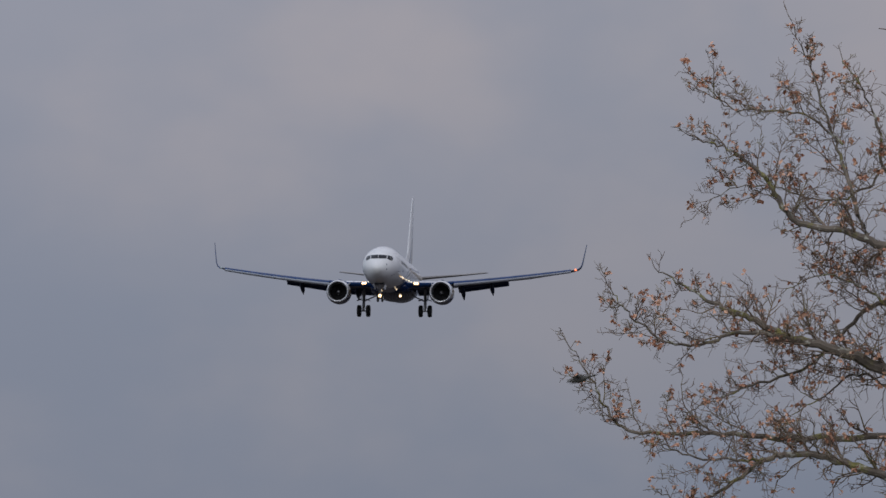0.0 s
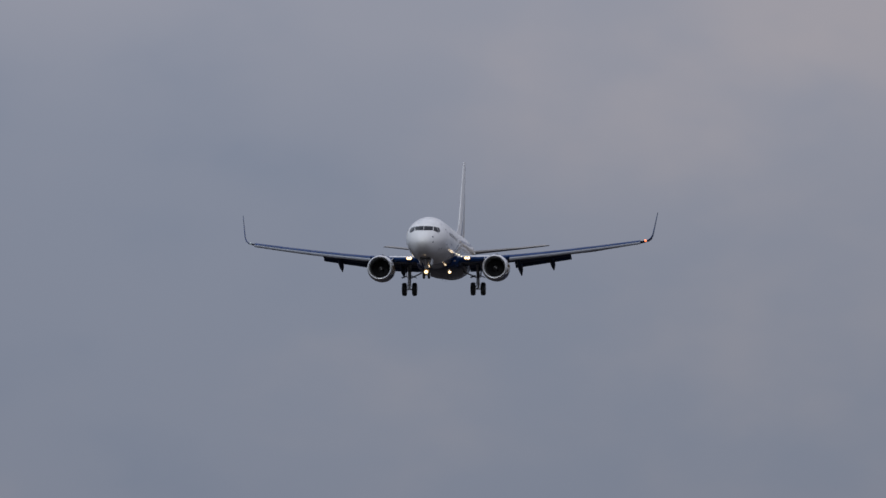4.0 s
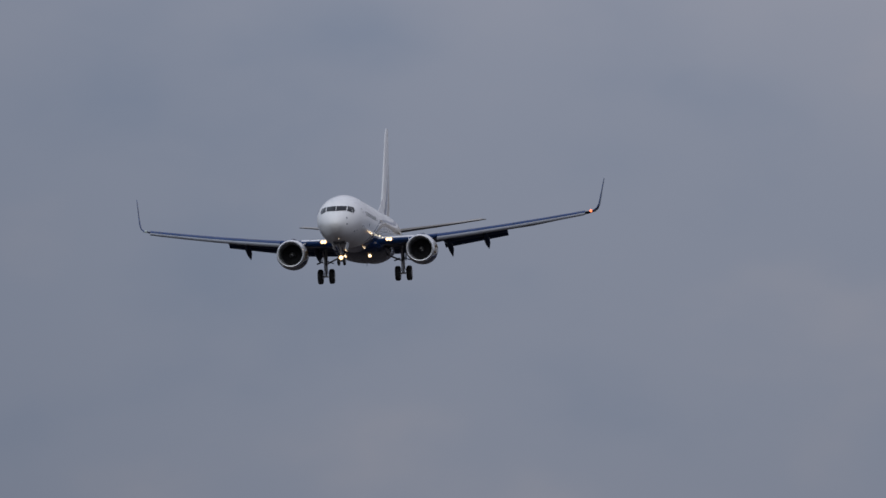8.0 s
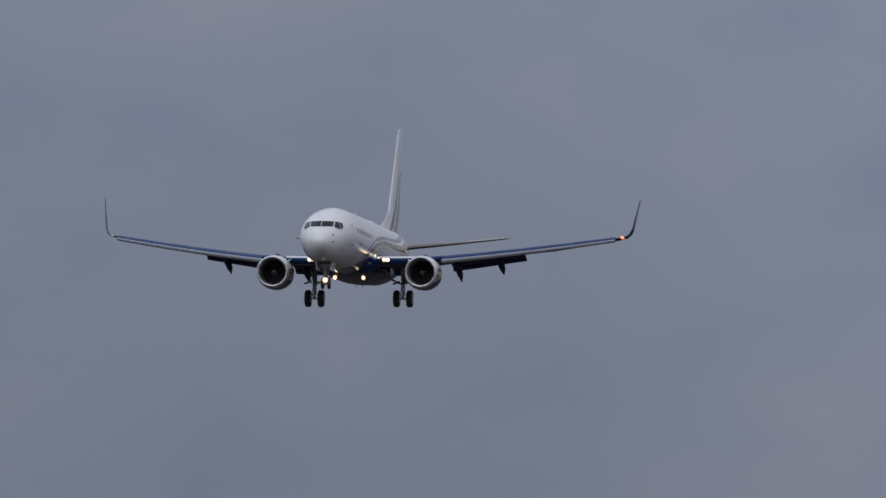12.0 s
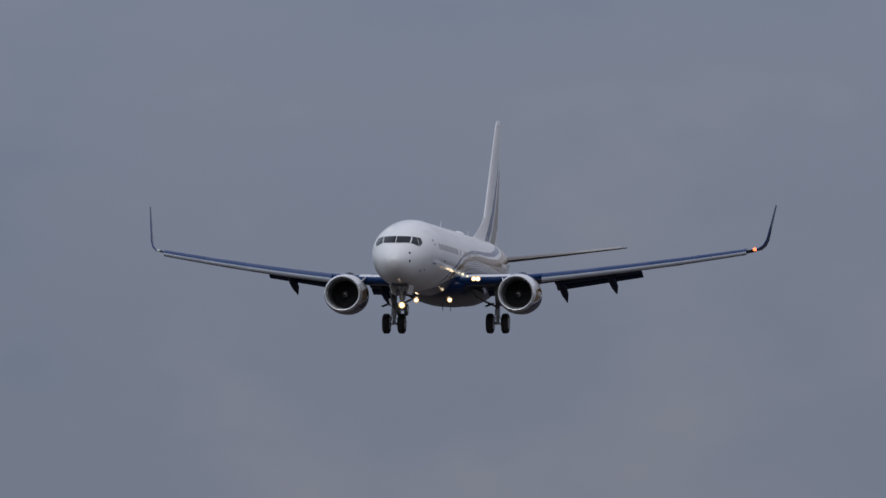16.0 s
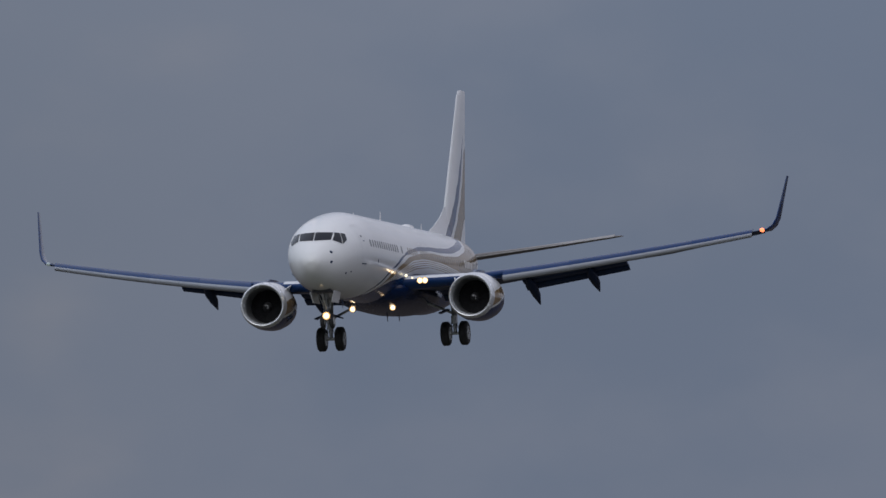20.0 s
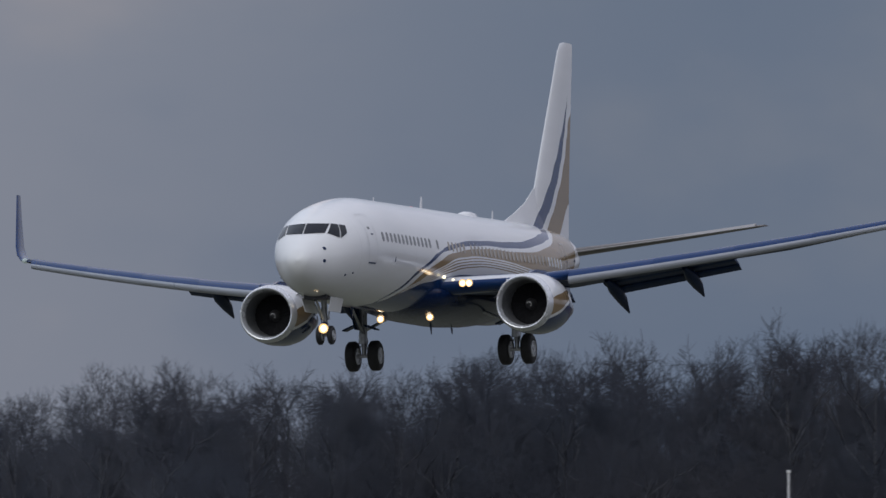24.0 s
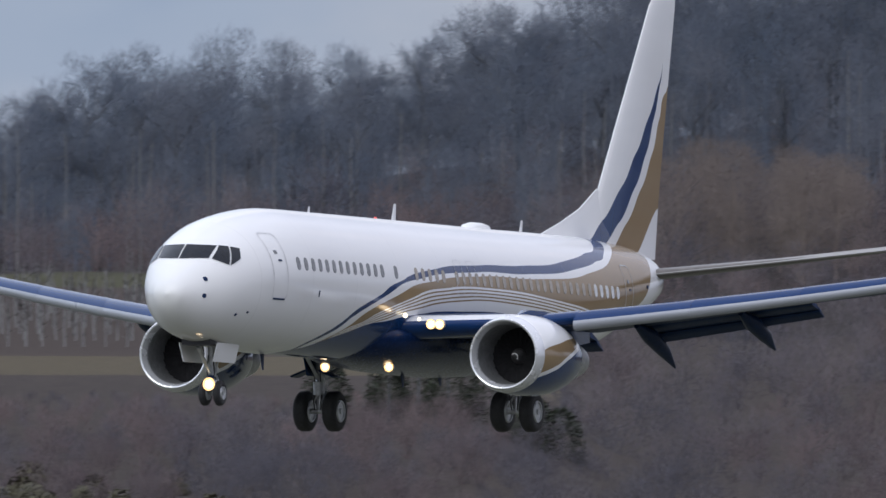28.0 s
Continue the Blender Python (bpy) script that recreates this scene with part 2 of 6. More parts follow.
def fuselage_paint():
    mat = Mat("fuselage_paint", WHITE, 0.25, 0, 0.04)
    x, y, z = mat.axes()
    s = mat.calc("MULTIPLY", y, -1.0)  # metres aft of the nose
    ln = lambda pts: mat.line(s, 0.0, 8.0, pts)
    blue_t = ln([(7.4, 1.4), (7.9, 1.72), (9.6, 2.56), (11.7, 3.27), (13.4, 3.73), (16.1, 4.08), (19.2, 4.25), (22.3, 4.34), (25.2, 4.50), (27.9, 4.83), (29.5, 5.07), (31.4, 5.6)])
    blue_b = ln([(7.4, 1.38), (8.1, 1.70), (9.7, 2.46), (12.5, 3.37), (15.0, 3.80), (19.0, 4.05), (22.5, 4.11), (25.7, 4.28), (28.4, 4.61), (29.8, 4.89), (32.4, 5.6)])
    gold_t = ln([(8.0, 1.4), (8.6, 1.72), (10.4, 2.55), (13.3, 3.36), (15.9, 3.74), (19.4, 3.95), (23.3, 4.00), (27.0, 4.22), (30.0, 4.74), (33.3, 5.6)])
    gold_b = ln([(8.0, 1.36), (9.4, 2.02), (11.2, 2.58), (14.2, 3.26), (16.7, 3.55), (19.7, 3.62), (23.1, 3.54), (26.6, 3.33), (29.0, 3.20), (31.0, 3.38), (33.0, 3.95), (35.2, 5.6)])
    band_b = ln([(8.0, 1.34), (9.4, 1.86), (11.0, 2.27), (12.8, 2.64), (15.1, 2.98), (18.0, 3.21), (21.0, 3.24), (24.4, 3.12), (27.0, 2.95), (30.0, 2.90)])
    belly = ln([(6.6, 1.2), (7.3, 1.43), (8.7, 1.76), (10.7, 2.25), (12.9, 2.55), (15.2, 2.80), (18.0, 2.92), (21.0, 2.95), (24.0, 2.78), (27.0, 2.35), (30.0, 1.6)])
    over = lambda a, b: mat.calc("GREATER_THAN", a, b)
    inside = lambda lo, hi: mat.calc("MULTIPLY", over(z, lo), over(hi, z))
    c = mat.mix(inside(blue_b, blue_t), WHITE, BLUE)
    c = mat.mix(inside(gold_b, gold_t), c, GOLD)
    f = mat.calc("DIVIDE", mat.calc("SUBTRACT", z, band_b), mat.calc("MAXIMUM", mat.calc("SUBTRACT", gold_b, band_b), 0.01))
    lines = mat.calc("LESS_THAN", mat.calc("FRACT", mat.calc("MULTIPLY", f, 4.0)), 0.42)
    on = mat.calc("MULTIPLY", mat.calc("MULTIPLY", over(f, 0.0), over(0.98, f)), lines)
    c = mat.mix(mat.calc("MULTIPLY", on, over(27.5, s)), c, GOLD)
    c = mat.mix(mat.calc("MULTIPLY", over(belly, z), over(s, 6.9)), c, BLUE)
    # skin joints round the barrel
    joint = mat.calc("LESS_THAN", mat.calc("FRACT", mat.calc("MULTIPLY", s, 1 / 3.2)), 0.006)
    c = mat.mix(mat.calc("MULTIPLY", joint, 0.18), c, (0.3, 0.3, 0.3))
    weathered(mat, c, 0.08)
    return mat.m


def fin_paint():
    mat = Mat("fin_paint", WHITE, 0.25, 0, 0.08)
    x, y, z = mat.axes()
    s = mat.calc("MULTIPLY", y, -1.0)
    ln = lambda pts: mat.line(z, 25.0, 45.0, pts)
    b0 = ln([(4.5, 29.7), (5.3, 31.3), (6.0, 32.6), (7.0, 34.0), (8.0, 35.15), (9.0, 36.12), (10.0, 36.93), (10.6, 37.3), (11.6, 37.5)])
    b1 = ln([(4.5, 31.0), (5.3, 32.6), (6.0, 33.9), (7.0, 35.1), (8.0, 36.0), (9.0, 36.6), (10.0, 37.08), (10.6, 37.3), (11.6, 37.5)])
    g0 = ln([(4.5, 32.2), (5.2, 33.3), (6.0, 34.5), (7.0, 35.65), (8.0, 36.5), (9.0, 37.05), (9.8, 37.6), (12, 39.5)])
    g1 = ln([(4.5, 34.6), (5.2, 35.5), (6.4, 36.9), (7.0, 38.0), (12, 41.0)])
    over = lambda a, b: mat.calc("GREATER_THAN", a, b)
    c = mat.mix(mat.calc("MULTIPLY", over(s, b0), over(b1, s)), WHITE, BLUE)
    c = mat.mix(mat.calc("MULTIPLY", over(s, g0), over(g1, s)), c, GOLD)
    weathered(mat, c, 0.06)
    return mat.m


def nacelle_paint():
    mat = Mat("nacelle_paint", WHITE, 0.25, 0, 0.3)
    x, y, z = mat.axes()
    s = mat.calc("MULTIPLY", y, -1.0)
    over = lambda a, b: mat.calc("GREATER_THAN", a, b)
    gold_t = mat.line(s, 0.0, 4.0, [(12.6, 1.58), (13.5, 1.78), (14.8, 2.0), (15.9, 2.12), (17.2, 2.2)])
    white_b = mat.line(s, 0.0, 4.0, [(12.0, 0.60), (12.8, 0.92), (14.5, 1.45), (16.2, 1.92), (17.0, 2.0)])
    blue_t = mat.line(s, 0.0, 4.0, [(12.0, 0.48), (12.8, 0.80), (14.5, 1.33), (16.2, 1.82), (17.0, 1.92)])
    c = mat.mix(mat.calc("MULTIPLY", over(z, white_b), over(gold_t, z)), WHITE, GOLD)
    c = mat.mix(over(blue_t, z), c, BLUE)
    weathered(mat, c, 0.08)
    return mat.m


def glow(name, color, strength):
    mat = Mat(name, color, 0.3)
    mat.b.inputs["Emission Color"].default_value = (*color, 1)
    mat.b.inputs["Emission Strength"].default_value = strength
    return mat.m


def plain_paint(name, color, amount=0.1):
    mat = Mat(name, color, 0.25, 0, 0.03)
    weathered(mat, (*color, 1), amount)
    return mat.m


M_FUS, M_FIN, M_NAC = fuselage_paint(), fin_paint(), nacelle_paint()
M_WHITE, M_BLUE = plain_paint("white_paint", WHITE), plain_paint("blue_paint", BLUE)
# darker copy of the blue, with the belly's shade in its colour
M_BELLY = plain("shade_dark_blue", (0.006, 0.020, 0.070), 0.22)
M_BELLY.node_tree.nodes["Principled BSDF"].inputs["Specular IOR Level"].default_value = 0.15
M_GREY = plain("grey_wing_paint", (0.024, 0.044, 0.100), 0.45, 0, 0.0)
M_FAIRING = plain("dark_blue_fairing_paint", (0.009, 0.024, 0.070), 0.4, 0, 0.0)
# underside shade put into the tail's warm grey
M_STAB = plain("shade_toned_tail_grey", (0.13, 0.118, 0.108), 0.4, 0, 0.1)
M_DARK = plain("dark_grey_paint", (0.013, 0.032, 0.090), 0.4)
M_EDGE = plain("dull_edge_metal", (0.34, 0.33, 0.32), 0.4, 0.3, amount=0.05, scale=0.8)
M_LIP = plain("polished_lip", (0.76, 0.77, 0.79), 0.24, 0.45, amount=0.03, scale=1.0)
M_SLAT = plain("slat_aluminium", (0.37, 0.39, 0.43), 0.35, 0.25, amount=0.03, scale=0.4)
M_STEEL = plain("gear_steel", (0.55, 0.56, 0.58), 0.4, 0.6)
M_BLACK = plain("hollow_and_hose_black", (0.03, 0.03, 0.035), 0.5)
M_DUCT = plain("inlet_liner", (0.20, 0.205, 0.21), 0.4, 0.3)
# near-black: spin blur and duct shade put into the blade colour
M_FAN = plain("shade_dark_blade", (0.020, 0.020, 0.022), 0.7, 0.0)
M_HUB = plain("spinner_grey", (0.055, 0.055, 0.058), 0.45)
for low in (M_GREY, M_DARK, M_FAIRING, M_FAN):  # dull underside paints
    low.node_tree.nodes["Principled BSDF"].inputs["Specular IOR Level"].default_value = 0.12
M_SILVER = plain("silver_paint", (0.68, 0.69, 0.71), 0.3, 0.15, 0.3, amount=0.02, scale=1.0)
M_RUBBER = plain("tyre_rubber", (0.022, 0.022, 0.024), 0.75, bump=0.2)
M_GLASS = plain("dark_window_glass", (0.010, 0.013, 0.019), 0.12, 0, 0.0)
M_GLASS.node_tree.nodes["Principled BSDF"].inputs["Specular IOR Level"].default_value = 0.28
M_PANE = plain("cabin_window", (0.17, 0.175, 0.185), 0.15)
# sky sheen put into the pane colour
M_PANE_SHEEN = plain("cabin_window_sheen", (0.33, 0.29, 0.24), 0.12)
M_LINE = plain("seam_grey", (0.56, 0.56, 0.57), 0.5)
M_LAMP = glow("landing_lamp", (1.0, 0.86, 0.62), 6.5)
M_HALO = glow("warm_lamp_glow", (1.0, 0.60, 0.25), 1.5)
M_SPOT = glow("small_glow_spot", (1.0, 0.88, 0.62), 2.0)
M_RED = glow("red_navigation_lamp", (1.0, 0.20, 0.08), 3.5)
M_BEACON = glow("red_beacon", (0.6, 0.05, 0.03), 0.6)
M_GREEN = glow("white_tip_lamp", (0.30, 0.36, 0.36), 0.5)


# ---- mesh helpers ----
def mesh_ob(name, verts, faces, material, parent=None, label="", smooth=True):
    me = bpy.data.meshes.new(name)
    me.from_pydata([tuple(v) for v in verts], [], faces)
    me.validate()
    if smooth:
        me.polygons.foreach_set("use_smooth", [True] * len(me.polygons))
        me.set_sharp_from_angle(angle=radians(38))
    if material:
        for m in (material if isinstance(material, (list, tuple)) else [material]):
            me.materials.append(m)
    ob = new(name, me)
    if parent:
        ob.parent = parent
    if label:
        ob["label"] = label
    return ob


class Geo:
    """Vertices and faces that shapes are added to."""

    def __init__(self):
        self.v, self.f = [], []

    def ring_loft(self, rings, caps=True, closed=True):
        b, n = len(self.v), len(rings[0])
        for r in rings:
            self.v.extend(Vector(p) for p in r)
        for i in range(len(rings) - 1):
            for j in range(n if closed else n - 1):
                k = (j + 1) % n
                self.f.append((b + i * n + j, b + i * n + k, b + (i + 1) * n + k, b + (i + 1) * n + j))
        if caps:
            self.f.append(tuple(b + j for j in reversed(range(n))))
            self.f.append(tuple(b + (len(rings) - 1) * n + j for j in range(n)))
        return self

    def tube(self, pts, radii, n=8, caps=True):
        pts = [Vector(p) for p in pts]
        rings = []
        for i, p in enumerate(pts):
            d = (pts[min(i + 1, len(pts) - 1)] - pts[max(i - 1, 0)]).normalized()
            a = d.orthogonal().normalized() if abs(d.z) > 0.9 else Vector((0, 0, 1)).cross(d).normalized()
            c = d.cross(a)
            r = radii[i] if isinstance(radii, (list, tuple)) else radii
            rings.append([p + (a * math.cos(t) + c * math.sin(t)) * r for t in (2 * math.pi * k / n for k in range(n))])
        return self.ring_loft(rings, caps)

    def box(self, lo, hi, m=None, bevel=0.0):
        (x0, y0, z0), (x1, y1, z1) = lo, hi
        b = self_b = len(self.v)
        if bevel <= 0:
            vs = [(x, y, z) for z in (z0, z1) for y in (y0, y1) for x in (x0, x1)]
            self.v.extend((m @ Vector(v)) if m else Vector(v) for v in vs)
            self.f.extend(tuple(b + i for i in q) for q in ((0, 2, 3, 1), (4, 5, 7, 6), (0, 1, 5, 4), (2, 6, 7, 3), (0, 4, 6, 2), (1, 3, 7, 5)))
            return self
        rings = []
        for z, s in ((z0, bevel), (z0 + bevel, 0), (z1 - bevel, 0), (z1, bevel)):
            e = bevel
            rings.append([Vector(q) for q in ((x0 + s, y0 + e, z), (x0 + e, y0 + s, z), (x1 - e, y0 + s, z), (x1 - s, y0 + e, z),
                                              (x1 - s, y1 - e, z), (x1 - e, y1 - s, z), (x0 + e, y1 - s, z), (x0 + s, y1 - e, z))])
        if m:
            rings = [[m @ p for p in r] for r in rings]
        return self.ring_loft(rings)

    def spin_y(self, profile, cx, cz, n=32, flat=0.0, caps=False, closed_profile=False):
        """Turns a profile of (y, radius) about the axis through cx, cz; flat squashes the underside."""
        rings = []
        for y, r in profile:
            ring = []
            for k in range(n):
                a = 2 * math.pi * k / n
                z = r * math.sin(a)
                if z < 0:
                    z *= 1 - flat
                ring.append((cx + r * math.cos(a), y, cz + z))
            rings.append(ring)
        if closed_profile:
            rings.append(rings[0])
        return self.ring_loft(rings, caps)

    def spin_x(self, profile, cx, cy, cz, n=24):
        """Turns a closed profile of (x, radius) about a crosswise axle."""
        rings = [[(cx + px, cy + r * math.cos(2 * math.pi * k / n), cz + r * math.sin(2 * math.pi * k / n)) for k in range(n)] for px, r in profile]
        return self.ring_loft(rings, caps=True)

    def make(self, name, material, parent=None, label="", smooth=True):
        return mesh_ob(name, self.v, self.f, material, parent, label, smooth)


def interp(pts, u):
    """Smooth curve (Catmull-Rom, eased) through rows (u, a, b, ...), ascending in u."""
    if u <= pts[0][0]:
        return pts[0][1:]
    for i in range(len(pts) - 1):
        if u <= pts[i + 1][0]:
            p0, p1, p2, p3 = pts[max(i - 1, 0)], pts[i], pts[i + 1], pts[min(i + 2, len(pts) - 1)]
            h = p2[0] - p1[0]
            t = (u - p1[0]) / h
            res = []
            for k in range(1, len(p1)):
                m1 = (p2[k] - p0[k]) / (p2[0] - p0[0])
                m2 = (p3[k] - p1[k]) / (p3[0] - p1[0])
                res.append((2 * t**3 - 3 * t**2 + 1) * p1[k] + (t**3 - 2 * t**2 + t) * h * m1 + (-2 * t**3 + 3 * t**2) * p2[k] + (t**3 - t**2) * h * m2)
            return tuple(res)
    return pts[-1][1:]


# ---- the jet airliner: x to starboard, y forward (nose tip at 0), z up from the static ground ----
# metres aft, half width, crown height, height of the widest line, keel height
HULL = [(0.32, 0.02, 2.84, 2.82, 2.80), (0.40, 0.32, 3.06, 2.82, 2.56), (0.60, 0.52, 3.32, 2.83, 2.30), (0.95, 0.79, 3.62, 2.86, 2.05), (1.30, 0.99, 3.91, 2.92, 1.87),
        (1.60, 1.15, 4.14, 2.98, 1.77), (2.1, 1.36, 4.45, 3.09, 1.66), (2.7, 1.53, 4.70, 3.18, 1.58), (3.6, 1.71, 4.98, 3.30, 1.48), (5.0, 1.84, 5.23, 3.38, 1.42),
        (6.5, 1.88, 5.38, 3.42, 1.40), (9.0, 1.88, 5.41, 3.42, 1.40), (24.0, 1.88, 5.42, 3.42, 1.40), (26.0, 1.875, 5.43, 3.45, 1.46), (28.0, 1.80, 5.43, 3.55, 1.72),
        (30.0, 1.66, 5.43, 3.70, 2.16), (32.0, 1.45, 5.38, 3.90, 2.70), (34.0, 1.16, 5.28, 4.10, 3.22), (35.6, 0.80, 5.06, 4.30, 3.70), (36.2, 0.54, 4.90, 4.38, 3.98), (36.7, 0.36, 4.76, 4.42, 4.14), (36.95, 0.18, 4.62, 4.43, 4.28)]


def hull_at(s):
    return interp(HULL, s)


def hull_x(s, z):
    w, top, mid, bot = hull_at(s)
    h = (top - mid) if z > mid else (mid - bot)
    return w * math.sqrt(max(0.0, 1 - ((z - mid) / h) ** 2))


def hull_front(x, z):
    """How far aft of the nose tip the skin lies at x, z on the nose."""
    lo, hi = 0.0, 6.0
    for _ in range(30):
        s = (lo + hi) / 2
        if hull_x(s, z) > abs(x) and hull_at(s)[1] > z > hull_at(s)[3]:
            hi = s
        else:
            lo = s
    return (lo + hi) / 2


def rounded(w, h, r, n=4):
    pts = []
    for cx, cz, a0 in ((w / 2 - r, h / 2 - r, 0), (-w / 2 + r, h / 2 - r, 90), (-w / 2 + r, -h / 2 + r, 180), (w / 2 - r, -h / 2 + r, 270)):
        for k in range(n):
            a = radians(a0 + 90 * k / (n - 1))
            pts.append((cx + r * math.cos(a), cz + r * math.sin(a)))
    return pts


def dense(outline, most=0.12):
    """The outline with points added on its long straight sides."""
    res = []
    for i, p in enumerate(outline):
        q = outline[(i + 1) % len(outline)]
        n = max(1, int(math.dist(p, q) / most))
        res.extend((p[0] + (q[0] - p[0]) * k / n, p[1] + (q[1] - p[1]) * k / n) for k in range(n))
    return res


def skin_patch(side, outline, proud=0.012):
    """A thin plate lying on the hull's side: outline of (aft, height)."""
    g = Geo()
    outer, inner = [], []
    for s, z in outline:
        x = hull_x(s, z)
        nx, nz = x / max(hull_at(s)[0], 0.1), (z - hull_at(s)[2]) / 2.0
        l = math.hypot(nx, nz)
        outer.append((side * (x + proud * nx / l), -s, z + proud * nz / l))
        inner.append((side * (x - 0.03), -s, z))
    return g.ring_loft([inner, outer])


def skin_frame(side, outline, width, proud=0.008):
    """A thin closed line on the hull's side."""
    outline = dense(outline)
    n = len(outline)
    cs, cz = sum(p[0] for p in outline) / n, sum(p[1] for p in outline) / n
    g = Geo()
    ins, outs = [], []
    for s, z in outline:
        l = math.hypot(s - cs, z - cz)
        s2, z2 = s - (s - cs) / l * width, z - (z - cz) / l * width
        outs.append((side * (hull_x(s, z) + proud), -s, z))
        ins.append((side * (hull_x(s2, z2) + proud), -s2, z2))
    b = len(g.v)
    g.v.extend(Vector(p) for p in outs + ins)
    for i in range(n):
        k = (i + 1) % n
        g.f.append((i, k, n + k, n + i))
    return g


AIRFOIL = [(0.0, 0.0), (0.012, 0.022), (0.05, 0.048), (0.13, 0.072), (0.28, 0.082), (0.48, 0.070), (0.72, 0.040), (1.0, 0.003),
           (1.0, -0.003), (0.72, -0.020), (0.48, -0.040), (0.28, -0.050), (0.13, -0.044), (0.05, -0.030), (0.012, -0.014)]


def foil(le, chord, thick=1.0, down=0.0, lift=Vector((0, 0, 1)), part_=None):
    """One aerofoil section from its leading edge le, pointing aft; down: degrees the trailing edge drops."""
    a = radians(down)
    ring = []
    for u, v in AIRFOIL:
        q = Vector((0, -u * chord * math.cos(a) - v * thick * chord * math.sin(a) * 0, -u * chord * math.sin(a)))
        ring.append(Vector(le) + q + lift * (v * thick * chord))
    return ring


def wing_line(x):
    """Leading edge (aft, height), chord of the wing at x metres from the centreline."""
    le = 13.64 + max(0, min(x, 5.0) - 1.5) * 0.45 + max(0, x - 5.0) * 0.593
    te = 21.3 if x < 5.6 else 21.3 + (x - 5.6) * 0.222
    z = 2.40 + (min(x, 5.0) - 2.0) * 0.05 + max(0, x - 5.0) * 0.13 + max(0, x - 5.0) ** 2 * 0.0025
    return le, z, te - le


def lamp_unit(name, label, parent, x, y, z, r):
    """A lamp facing forward: bright bulb disc inside a ring painted as its glow."""
    lamp = Geo().spin_y([(y + 0.02, 0.01), (y + 0.012, r * 0.3), (y, r * 0.58)], x, z, 16).make(name, M_LAMP, parent, label)
    # emissive ring added to imitate the orange halo round the bulb
    Geo().spin_y([(y - 0.01, r * 0.58), (y + 0.006, r * 0.85), (y + 0.010, r)], x, z, 16).make("reflector", M_HALO, parent, "ring added for the lamp's warm glow")
    Geo().spin_y([(y + 0.002, r * 1.02), (y - 0.02, r * 1.04), (y - 0.14, r * 0.95), (y - 0.3, r * 0.3)], x, z, 16).make("lamp_housing", M_STEEL, parent)


